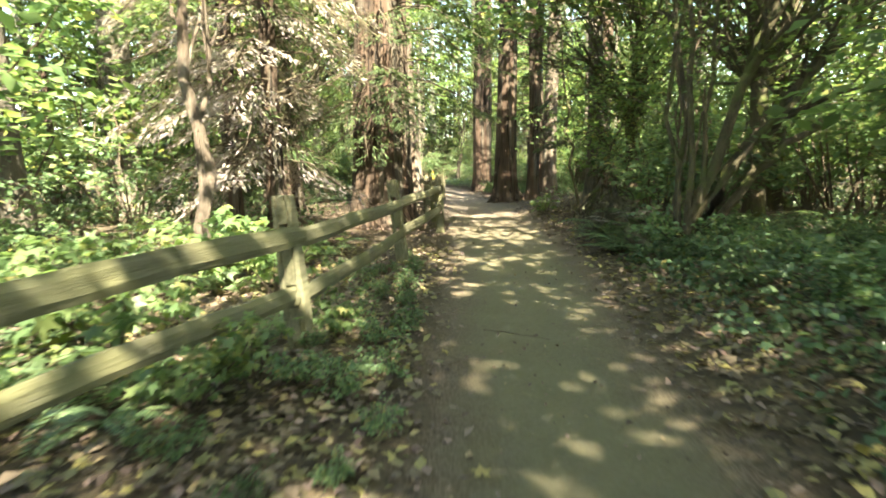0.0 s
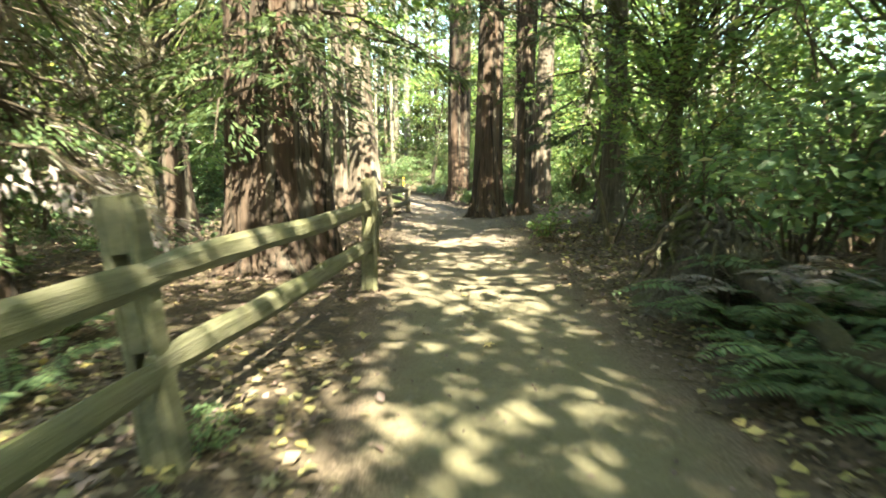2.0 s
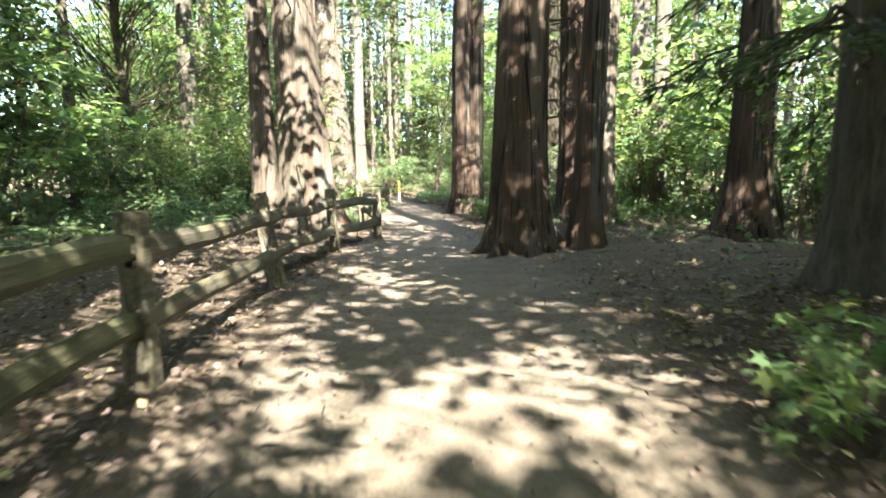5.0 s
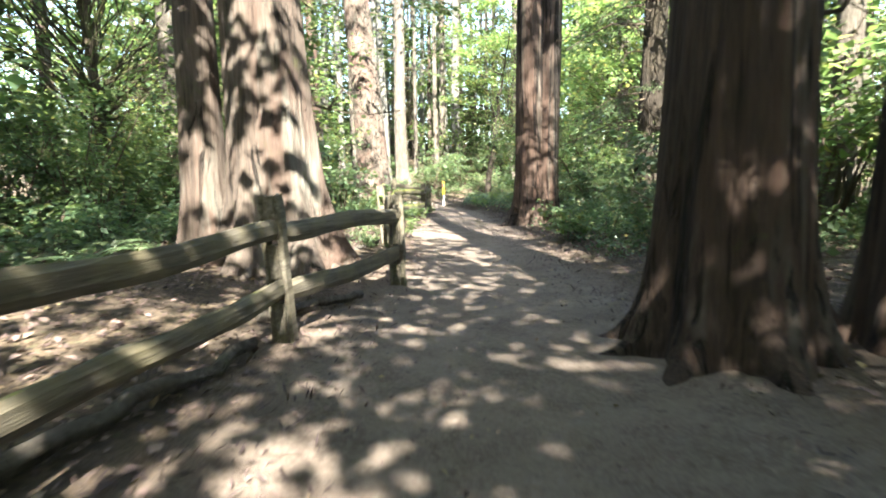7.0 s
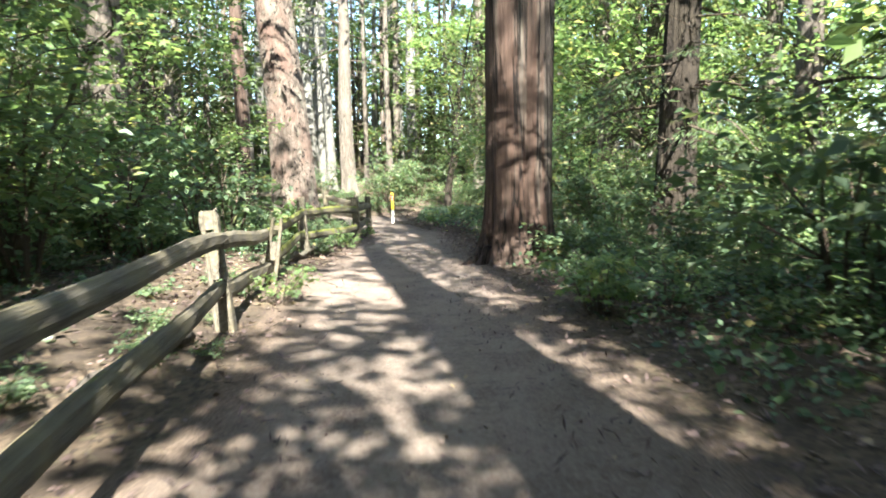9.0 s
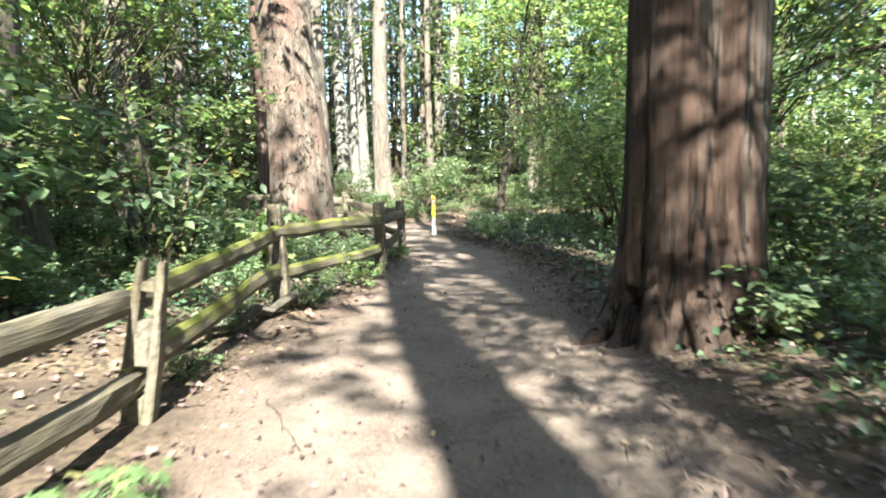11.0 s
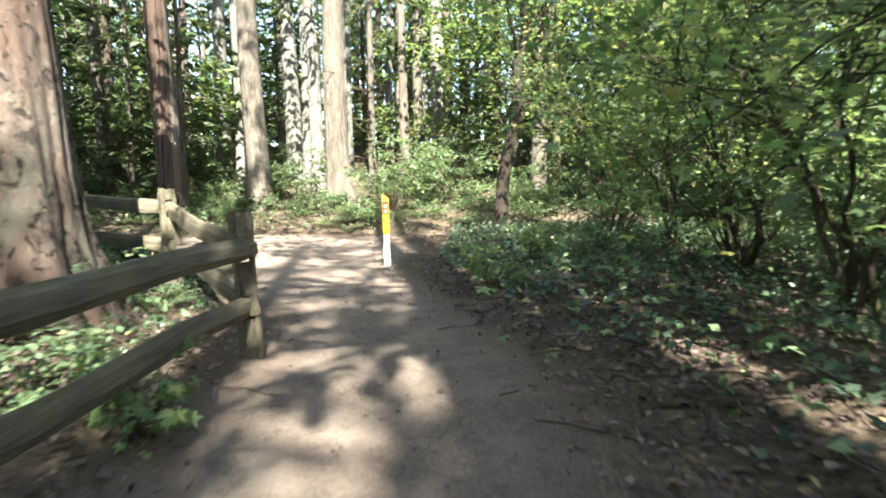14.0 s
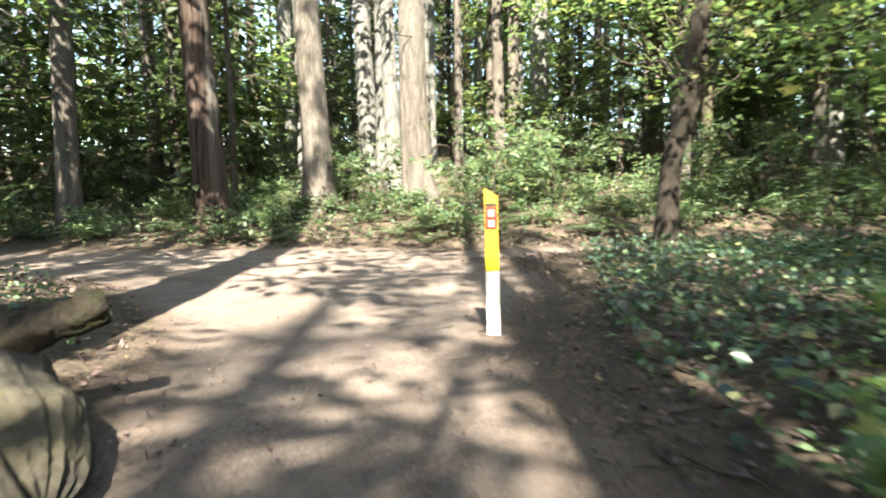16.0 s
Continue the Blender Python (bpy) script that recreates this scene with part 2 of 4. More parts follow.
def part(name, me, parent=None, label="", at=None):
    ob = new(name, me)
    ob.parent = parent
    if at is not None:
        ob.matrix_basis = at
    if label:
        ob["label"] = label
    return ob


def thing(name, m, label, category, group="", kind=""):
    return tagged(place_empty(name, m), label, category, group, kind)


def place_empty(name, m):
    ob = new(name)
    ob.empty_display_size = 0.2
    ob.matrix_basis = m
    return ob


def unit(v):
    return v / np.maximum(np.linalg.norm(v, axis=-1, keepdims=True), 1e-9)


def leaf_arrays(base, along, normal, length, width, fold=0.18):
    """Pointed leaves folded along the midrib: two triangles each."""
    n = len(base)
    length, width = np.broadcast_to(length, n)[:, None], np.broadcast_to(width, n)[:, None]
    along = unit(along)
    side = unit(np.cross(along, normal))
    up = np.cross(side, along)
    mid = base + along * length * 0.45
    v = np.stack([base, mid + side * width / 2 + up * width * fold, base + along * length, mid - side * width / 2 + up * width * fold], 1).reshape(-1, 3)
    i = np.arange(n)[:, None] * 4
    f = np.concatenate([i + np.array([[0, 1, 2]]), i + np.array([[0, 2, 3]])], 0)
    return v, f


def maple_arrays(base, along, normal, size):
    """Five-lobed leaves, flat fans slightly cupped."""
    n = len(base)
    ang = np.radians([-160, -118, -92, -60, -42, -18, 0, 18, 42, 60, 92, 118, 160])
    rad = np.array([0.34, 0.62, 0.36, 0.86, 0.46, 0.5, 1.0, 0.5, 0.46, 0.86, 0.36, 0.62, 0.34])
    along = unit(along)
    side = unit(np.cross(along, normal))
    up = np.cross(side, along)
    s = np.broadcast_to(size, n)[:, None] * 0.5
    c = base + along * s * 0.35
    pts = [base * 0 + c]
    for a_, r_ in zip(ang, rad):
        pts.append(c + (along * math.cos(a_) + side * math.sin(a_)) * s * r_ - up * s * 0.22 * r_ * r_)
    v = np.stack(pts, 1).reshape(-1, 3)
    k = len(ang) + 1
    tri = np.array([[0, j, j + 1] for j in range(1, len(ang))])
    f = (np.arange(n)[:, None, None] * k + tri[None]).reshape(-1, 3)
    return v, f


def join_arrays(items):
    vs, fs, o = [], [], 0
    for v, f in items:
        vs.append(v)
        fs.append(f + o)
        o += len(v)
    return np.concatenate(vs), np.concatenate(fs)


def tube(points, radii, sides=6):
    """Quads round a bent line."""
    p = np.asarray(points, float)
    t = unit(np.gradient(p, axis=0))
    ref = np.where(np.abs(t[:, 2:3]) > 0.9, np.array([[1.0, 0, 0]]), np.array([[0, 0, 1.0]]))
    s = unit(np.cross(t, ref))
    u = np.cross(s, t)
    a_ = np.linspace(0, 2 * np.pi, sides, endpoint=False)
    r = np.broadcast_to(radii, len(p))[:, None, None]
    v = (p[:, None] + r * (np.cos(a_)[None, :, None] * s[:, None] + np.sin(a_)[None, :, None] * u[:, None])).reshape(-1, 3)
    f = []
    for i in range(len(p) - 1):
        for j in range(sides):
            k = (j + 1) % sides
            f.append((i * sides + j, i * sides + k, (i + 1) * sides + k, (i + 1) * sides + j))
    return v, np.array(f)


def bent(start, end, sag=0.0, wob=0.05, n=7, r=rng):
    s = np.linspace(0, 1, n)[:, None]
    p = np.asarray(start) * (1 - s) + np.asarray(end) * s
    p[:, 2] += (sag * 4 * s * (1 - s))[:, 0]
    p[1:-1] += r.normal(0, wob, (n - 2, 3))
    return p


# ---- the ground ----
PATH_Y = [-60, 0, 3.5, 8, 13, 16, 20, 24, 26.6, 31.5, 33.5, 38.6, 40, 42, 44, 46, 47]
PATH_L = [-0.6, -0.3, -0.15, 0.05, -0.1, -0.25, -0.5, -0.5, -0.15, -1.0, -0.8, -0.95, -1.2, -2.4, -3.6, -6.0, -8.0]
PATH_R = [1.6, 1.4, 1.5, 2.1, 2.45, 2.8, 3.1, 2.5, 2.3, 1.9, 1.6, 1.3, 0.85, 0.2, -0.5, -0.5, -0.2]


def seg_dist(x, y, pts):
    d = np.full(np.shape(x), 1e9)
    for (x0, y0), (x1, y1) in zip(pts[:-1], pts[1:]):
        dx, dy = x1 - x0, y1 - y0
        t = np.clip(((x - x0) * dx + (y - y0) * dy) / (dx * dx + dy * dy), 0, 1)
        d = np.minimum(d, np.hypot(x - x0 - t * dx, y - y0 - t * dy))
    return d


def bare(x, y):
    return 2.1 - seg_dist(x, y, [(3.2, 19.6), (4.6, 20.4), (5.8, 20.6)])


def trodden(x, y):
    """How far inside the path, in metres (negative outside)."""
    x, y = np.asarray(x, float), np.asarray(y, float)
    inner = np.minimum(x - np.interp(y, PATH_Y, PATH_L), np.interp(y, PATH_Y, PATH_R) - x)
    inner = np.where(y > 46.5, -9, inner)
    cross = 2.3 - seg_dist(x, y, [(-2.5, 46.5), (-4.5, 49.0), (-9, 48.0), (-16, 47.5), (-45, 46)])
    right = 0.75 - seg_dist(x, y, [(-3, 49.5), (0.3, 50.5), (3.5, 51.5), (9, 52), (30, 50)])
    return np.maximum(np.maximum(inner, cross), right)


def lumps(x, y):
    return (np.sin(x * 1.3 + 0.7 * np.sin(y * 0.9)) * np.sin(y * 1.1 + x * 0.35) * 0.5 + np.sin(x * 0.31 + 1.3) * np.cos(y * 0.27 + x * 0.11) * 0.8
            + 0.28 * np.sin(x * 3.7 + y * 2.1) * np.sin(y * 4.3 - x * 1.7))


def height(x, y):
    x, y = np.asarray(x, float), np.asarray(y, float)
    out = np.maximum(0, -trodden(x, y))
    off = np.clip(out / 1.6, 0, 1)
    left = x < np.interp(y, PATH_Y, PATH_L)
    bank = np.where(left, 0.06 + 0.19 * np.clip((y - 18) / 12, 0, 1), 0.24 - 0.16 * np.clip((y - 12) / 4, 0, 1) + 0.1 * np.clip((y - 34) / 5, 0, 1))
    z = off * off * (3 - 2 * off) * bank + 0.10 * lumps(x, y) * np.clip(out / 2.5, 0, 1)
    z = z - 0.05 * np.clip(trodden(x, y) / 1.2, 0, 1)
    rise = np.clip(y - 51.5, 0, 34)
    return z + 0.16 * rise + 0.012 * lumps(x * 1.7, y * 1.9)


def hz(x, y):
    return float(height(x, y))


def ground_mesh():
    xs = np.unique(np.concatenate([np.arange(-7, 7.01, 0.16), np.arange(-40, -7, 0.7), np.arange(7.4, 40, 0.7), [-900, -300, -120, -60, 60, 120, 300, 900]]))
    ys = np.unique(np.concatenate([np.arange(-3, 54, 0.18), np.arange(-40, -3, 0.8), np.arange(54.5, 95, 0.8), [-900, -300, -120, -60, 120, 180, 300, 900]]))
    gx, gy = np.meshgrid(xs, ys)
    gz = height(gx, gy) + rng.normal(0, 0.004, gx.shape)
    v = np.stack([gx, gy, gz], -1).reshape(-1, 3)
    nx, ny = len(xs), len(ys)
    i = (np.arange(ny - 1)[:, None] * nx + np.arange(nx - 1)[None]).ravel()
    f = np.stack([i, i + 1, i + nx + 1, i + nx], 1)
    me = mesh_of("ground", v, f, M_GROUND, True)
    at = me.attributes.new("trodden", "FLOAT", "POINT")
    at.data.foreach_set("value", np.clip(0.5 + np.maximum(trodden(gx, gy), bare(gx, gy) * 0.4) * 1.5, 0, 1).astype(np.float32).ravel())
    at = me.attributes.new("core", "FLOAT", "POINT")
    at.data.foreach_set("value", np.clip(trodden(gx, gy) / 0.9, 0, 1).astype(np.float32).ravel())
    return me


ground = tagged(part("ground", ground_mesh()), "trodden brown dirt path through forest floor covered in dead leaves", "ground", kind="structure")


# ---- trees ----
def trunk_mesh(name, r, h, mat, flare=0.5, lobes=7, lean=(0, 0), sides=40, ridge=0.035, seed=0, sway=0.15, taper=0.78, skirt=0.2):
    """A tapered bole with root flare, buttresses and fibrous ridges."""
    g = np.random.default_rng(seed + 100)
    zs = np.concatenate([[-0.35, -0.1], np.linspace(0, 1.2, 9 if sides > 20 else 5), np.linspace(1.7, h, 16 if sides > 20 else 8)]) if h > 2 else np.linspace(-0.3, h, 14)
    a_ = np.linspace(0, 2 * np.pi, sides, endpoint=False)
    ph, ph2 = g.uniform(0, 6.28, 4), g.uniform(0, 6.28, 4)
    rows = []
    for z in zs:
        k = np.clip(z, 0, None)
        rad = r * (1 - taper * k / h)
        fl = flare * math.exp(-k / 0.42) + skirt * flare * math.exp(-k / 1.6)
        lobe = 0.5 + 0.5 * np.sin(a_ * lobes + ph[0] + 0.8 * np.sin(a_ * 2 + ph[1]))
        prof = rad * (1 + fl * (0.45 + 0.85 * lobe))
        wob = 0.5 * math.sin(0.6 * z + ph[0]) + 0.25 * math.sin(1.9 * z + ph[1])
        prof = prof * (1 + ridge * 0.45 * (1 - 2 * np.abs(np.sin(a_ * 8.5 + ph[2] + wob + 0.9 * np.sin(a_ * 3 + ph[0]))) ** 0.6) + ridge * 0.5 * np.sin(a_ * 13 + 1.7 * wob + np.sin(a_ * 2 + z)) + ridge * 0.7 * np.sin(a_ * 5 - 0.5 * z + ph[3]) + ridge * 0.5 * np.sin(a_ * 31 + 2 * wob) + g.normal(0, ridge * 0.25, sides))
        cx = lean[0] * k + sway * r * math.sin(k * 0.5 + ph2[0])
        cy = lean[1] * k + sway * r * math.sin(k * 0.43 + ph2[1])
        rows.append(np.stack([cx + prof * np.cos(a_), cy + prof * np.sin(a_), np.full(sides, z)], -1))
    v = np.concatenate(rows)
    n = len(zs)
    i = (np.arange(n - 1)[:, None] * sides + np.arange(sides)[None]).ravel()
    j = (np.arange(n - 1)[:, None] * sides + (np.arange(sides)[None] + 1) % sides).ravel()
    return mesh_of(name, v, np.stack([i, j, j + sides, i + sides], 1), mat, True)


def bough_arrays(start, yaw, length, droop, g, leaf=0.2, dens=22, hang=0.5, wide=1.0):
    """One conifer bough: a limb and flat sprays of leaf along it."""
    d = np.array([math.cos(yaw), math.sin(yaw), 0.0])
    s = np.linspace(0, 1, 7)
    p = np.asarray(start) + d * (s * length)[:, None]
    p[:, 2] += droop * length * s ** 1.6 + 0.12 * length * s * (1 - s)
    p[1:] += g.normal(0, 0.03 * length, (6, 3))
    limb = tube(p[::2], (0.012 * length * (1.15 - s) + 0.004)[::2], 3)
    n = int(dens * length)
    t = g.uniform(0.18, 1.0, n)
    at = np.stack([np.interp(t, s, p[:, k]) for k in range(3)], 1)
    sd = np.cross(d, [0, 0, 1]) * np.where(g.random(n) < 0.5, -1, 1)[:, None]
    reach = (0.14 + 0.3 * (1 - t)) * length * wide * g.uniform(0.1, 1, n)
    base = at + sd * reach[:, None] + d * (reach * 0.5)[:, None]
    base[:, 2] -= hang * reach * 0.6 + g.uniform(0, 0.04, n)
    along = d * 0.8 + sd * g.uniform(0.3, 1.2, n)[:, None] + g.normal(0, 0.25, (n, 3))
    along[:, 2] -= hang * g.uniform(0.2, 1.2, n)
    nor = np.array([0, 0, 1.0]) + g.normal(0, 0.35, (n, 3))
    return limb, leaf_arrays(base, along, nor, leaf * g.uniform(0.6, 1.3, n), leaf * (0.26 if leaf < 0.2 else 0.42) * g.uniform(0.7, 1.2, n))


def crown_meshes(name, z0, z1, reach, count, seed, leaf=0.42, dens=16, mat=None):
    g = np.random.default_rng(seed)
    limbs, leaves = [], []
    for i in range(count):
        k = (i + g.random()) / count
        z = z0 + (z1 - z0) * k
        ln = reach * (1.05 - 0.8 * k) * g.uniform(0.6, 1.15)
        li, le = bough_arrays((0, 0, z), i * 2.4 + g.normal(0, 0.4), ln, g.uniform(-0.35, 0.02), g, leaf, dens, 0.5, 0.55)
        limbs.append(li)
        leaves.append(le)
    v, f = join_arrays(limbs)
    w, q = join_arrays(leaves)
    return mesh_of(name + "_limbs", v, f, M_TWIG), mesh_of(name + "_crown", w, q, mat or M_NEEDLE)


def dead_limb_mesh(name, z0, z1, reach, count, r, seed):
    g = np.random.default_rng(seed)
    out = []
    for i in range(count):
        z, yaw, ln = g.uniform(z0, z1), g.uniform(0, 6.28), reach * g.uniform(0.3, 1.0)
        d = np.array([math.cos(yaw), math.sin(yaw), g.uniform(-0.5, 0.25)])
        p = bent(d * r * 0.6 + [0, 0, z], d * ln + [0, 0, z], 0.12 * ln, 0.05 * ln, 6, g)
        out.append(tube(p, np.linspace(0.022, 0.005, 6), 4))
        for _ in range(3):
            k = g.integers(2, 5)
            e = p[k] + (d + g.normal(0, 0.7, 3)) * ln * 0.3
            out.append(tube(bent(p[k], e, 0, 0.03, 4, g), np.linspace(0.01, 0.003, 4), 3))
    v, f = join_arrays(out)
    return mesh_of(name, v, f, M_TWIG)


CROWNS = [crown_meshes("conifer", 7.5, 25, 4.2, 40, s, 0.36, 17) for s in (1, 2, 3)]
LOW_CROWNS = [crown_meshes("low_conifer", 1.2, 12, 2.6, 40, s, 0.42, 15) for s in (11, 12)]
TRUNKS = [trunk_mesh("far_trunk", 0.3, 26, m, 0.35, 5, (0.004 * k, -0.003 * k), 14, 0.03, k) for k, m in enumerate((M_FIR, M_CEDAR_PALE, M_FIR, M_CEDAR, M_GREY, M_GREY))]


THIN_CROWNS = [crown_meshes("thin_conifer", 13, 27, 2.5, 30, s, 0.36, 18) for s in (5, 6)]


def conifer(x, y, r=0.3, variant=0, crown=0, label="", scale_z=1.0, group="tall forest conifers", rz=None):
    s = r / 0.3
    ob = thing("conifer_tree", pose(x, y, hz(x, y) - 0.05, 0, 0, rng.uniform(0, 360) if rz is None else rz), label or "tall straight conifer with grey-brown bark and high green crown", "tree", group)
    t = part("trunk", TRUNKS[variant], ob)
    t.scale = (s, s, scale_z)
    limbs, leaves = THIN_CROWNS[crown % 2] if (x > 4 and y < 48) or y < 18 or (y > 50 and crown) else CROWNS[crown]
    tagged(part("branch_frame", limbs, ob), kind="stuff")
    part("crown", leaves, ob)
    return ob


def great_tree(x, y, stems, label, name="cedar_tree", boughs=(), dead=0, crown=True, leaf_mat=None, flare=0.5, thin=False, skirt=0.2, toes=0):
    """A large tree with its own stems (dx, dy, radius, lean x, lean y, material), low boughs (height, yaw, length, droop) and dead limbs."""
    seed = int(abs(x * 37 + y * 91)) + 5
    g = np.random.default_rng(seed)
    ob = thing(name, pose(x, y, hz(x, y) - 0.04), label, "tree")
    for i, (dx, dy, r, lx, ly, mat) in enumerate(stems):
        part("trunk", trunk_mesh("great_trunk", r, 27, mat, (flare if r > 0.3 else 0.55), 7 if r > 0.3 else 5, (lx, ly), 120 if r > 0.3 else 48, 0.03, seed + i, skirt=skirt), ob, at=pose(dx, dy, 0))
    for k in range(toes):
        w = 6.283 * (k + g.uniform(-0.3, 0.3)) / toes
        r, d = stems[0][2], np.array([math.cos(w), math.sin(w), 0.0])
        side, ln = np.array([-d[1], d[0], 0.0]) * g.normal(0, 0.16), g.uniform(0.35, 0.75)
        base = np.array([stems[0][0], stems[0][1], 0.0])
        p = np.array([base + d * (r * 0.95 + ln * q) + side * q * q + [0, 0, 0.42 * (1 - q) ** 2.6 - 0.05 * q] for q in np.linspace(0, 1, 8)])
        part("root", mesh_of("root_toe", *tube(p, np.linspace(0.12, 0.035, 8) * g.uniform(0.7, 1.15) * (1 + g.normal(0, 0.06, 8)), 10), stems[0][5], True), ob)
    if crown:
        limbs, leaves = THIN_CROWNS[seed % 2] if thin else CROWNS[seed % 3]
        tagged(part("branch_frame", limbs, ob, at=pose(0, 0, 0, 0, 0, seed * 31 % 360)), kind="stuff")
        part("crown", leaves, ob, at=pose(0, 0, 0, 0, 0, seed * 31 % 360))
    if boughs:
        li, le = zip(*[bough_arrays((math.cos(radians(w)) * stems[0][2] * 0.8, math.sin(radians(w)) * stems[0][2] * 0.8, z), radians(w), ln, dr, g, 0.13, 165, 0.9) for z, w, ln, dr in boughs])
        tagged(part("bough_frame", mesh_of("low_limbs", *join_arrays(li), M_TWIG), ob), kind="stuff")
        part("bough_foliage", mesh_of("low_boughs", *join_arrays(le), leaf_mat or M_NEEDLE), ob)
    if dead:
        tagged(part("deadwood", dead_limb_mesh("dead_twigs", 1.2, 7, 1.8, dead, stems[0][2], seed), ob, "bare dead twigs"), kind="stuff")
    return ob


def boughs_ring(z0, z1, n, ln, seed, droop=-0.35):
    g = np.random.default_rng(seed)
    return [(g.uniform(z0, z1), g.uniform(0, 360), ln * g.uniform(0.6, 1.1), droop * g.uniform(0.5, 1.4)) for _ in range(n)]


great_tree(-1.38, 13.0, [(0, 0, 0.55, 0, 0, M_CEDAR), (0.42, 0.12, 0.26, 0.01, 0.005, M_CEDAR)], "massive red-brown cedar with fibrous bark and drooping sprays behind fence", boughs=boughs_ring(2.4, 6.0, 26, 2.3, 1) + [(2.1 + 0.17 * k, 195 + 37 * k % 130, 1.1 + 0.07 * (k * 5 % 11), -0.55) for k in range(10)], dead=18, toes=10)
great_tree(-1.66, 24.95, [(0.22, 0.0, 0.45, -0.012, 0, M_CEDAR_PALE), (-0.5, -0.12, 0.22, -0.02, 0, M_CEDAR_PALE)], "twin-stemmed sunlit cedar with spreading pale root flare beside fence", dead=9, flare=0.55, skirt=0.5, toes=8)
great_tree(-2.98, 39.2, [(0, 0, 0.58, -0.05, 0, M_SPRUCE)], "huge pinkish-brown spruce trunk with flaky bark and flared base", "spruce_tree")
great_tree(2.56, 22.25, [(0, 0, 0.42, 0, 0, M_CEDAR)], "dark red-brown cedar with fluted roots at edge of path", dead=3, flare=0.42, thin=True, skirt=0.3, toes=11)
great_tree(3.55, 22.1, [(0, 0, 0.21, 0.035, 0.01, M_CEDAR)], "slender dark cedar trunk leaning beside larger cedar", thin=True)
great_tree(4.42, 26.6, [(0, 0, 0.36, 0, 0, M_CEDAR), (0.62, -0.1, 0.34, 0.02, 0, M_CEDAR_PALE)], "pair of fused dark cedar trunks in the shade", dead=4, flare=0.3, thin=True, boughs=boughs_ring(5.5, 9.5, 12, 2.2, 15) + [(4.6 + 0.35 * k, 150 + 23 * k % 80, 1.7 + 0.1 * k, -0.15) for k in range(11)])
great_tree(2.35, 32.5, [(-0.14, 0, 0.37, 0, 0, M_CEDAR), (0.2, -0.02, 0.3, 0.012, 0, M_CEDAR)], "fused double cedar trunk with dark vertical bark beside path", dead=3, flare=0.7, toes=8)
great_tree(5.5, 34.0, [(0, 0, 0.34, 0, 0, M_DARKBARK)], "dark hemlock with drooping dead branches and green sprays", "hemlock_tree", boughs=boughs_ring(1.4, 10, 38, 2.5, 6), dead=40, thin=True)
great_tree(-4.1, 55.6, [(0, 0, 0.42, -0.008, 0, M_FIR)], "pale sunlit conifer trunk rising beyond path junction", "spruce_tree", dead=16)
great_tree(4.9, 18.2, [(0, 0, 0.26, -0.01, 0, M_FIR)], "shaded conifer with dense low hanging boughs", "hemlock_tree", boughs=boughs_ring(1.8, 6.5, 18, 2.3, 8), dead=10)
great_tree(-2.9, 9.9, [(0, 0, 0.15, 0.0, 0, M_CEDAR)], "young cedar with dry drooping sunlit sprays", boughs=boughs_ring(1.5, 6.0, 42, 1.9, 3, -0.6), dead=24, crown=False, leaf_mat=M_DRY)
great_tree(-4.6, 12.3, [(0, 0, 0.13, 0.0, 0, M_CEDAR_PALE)], "young cedar with dry drooping sunlit sprays", boughs=boughs_ring(1.5, 6.0, 40, 2.0, 4, -0.6), dead=20, crown=False, leaf_mat=M_DRY)
great_tree(-3.9, 10.6, [(0, 0, 0.12, 0.0, 0, M_CEDAR)], "young cedar with green drooping sprays behind fence", boughs=boughs_ring(1.5, 6.5, 36, 1.9, 17, -0.55), dead=14, crown=False)

TALL = [(-8.9, 16, 0.45, 0), (-9.2, 12, 0.36, 2), (-4.7, 17.8, 0.28, 3), (-7.0, 18.8, 0.3, 0), (-6.6, 21.5, 0.22, 1), (-5.2, 34.5, 0.42, 0), (-7.2, 33.5, 0.33, 2),
        (-11.9, 47.5, 0.52, 0), (-12.6, 49.6, 0.3, 3), (-12.4, 52.0, 0.28, 2), (-8.8, 52.6, 0.42, 3), (-6.9, 54.9, 0.42, 2), (-10.5, 60.3, 0.34, 4), (-7.5, 61.3, 0.4, 5),
        (-7.9, 66, 0.36, 4), (-0.8, 62.3, 0.38, 5), (8.5, 49.3, 0.32, 0), (8.7, 66, 0.2, 1), (10.5, 67, 0.2, 2), (15.5, 66, 0.28, 0), (6.0, 68, 0.24, 1), (4.3, 70, 0.28, 0),
        (-14.5, 58, 0.25, 2), (-16, 61, 0.22, 1), (-13.9, 64, 0.25, 1), (-3.2, 66.5, 0.2, 1), (1.6, 65, 0.2, 2), (13.0, 58, 0.26, 0), (11.8, 42, 0.3, 0), (9.5, 36.5, 0.3, 2), (7.6, 29.5, 0.25, 0)]
placed = [(x, y) for x, y, *_ in TALL] + [(-1.4, 13), (-1.7, 25.5), (-3, 39), (2.7, 22.8), (4.1, 26.6), (2.3, 32.5), (5.5, 34), (-4.1, 55.6), (4.9, 18.2)]
for i, (x, y, r, v) in enumerate(TALL):
    conifer(x, y, r, v, i % 3)


def scatter(n, x0, x1, y0, y1, gap, clear, g, taken=None):
    """Random places, apart from one another and clear of the path."""
    taken = [] if taken is None else taken
    out = []
    for _ in range(n * 40):
        if len(out) >= n:
            break
        x, y = g.uniform(x0, x1), g.uniform(y0, y1)
        if trodden(x, y) > -clear or any((x - a_) ** 2 + (y - b_) ** 2 < gap * gap for a_, b_ in taken):
            continue
        taken.append((x, y))
        out.append((x, y))
    return out


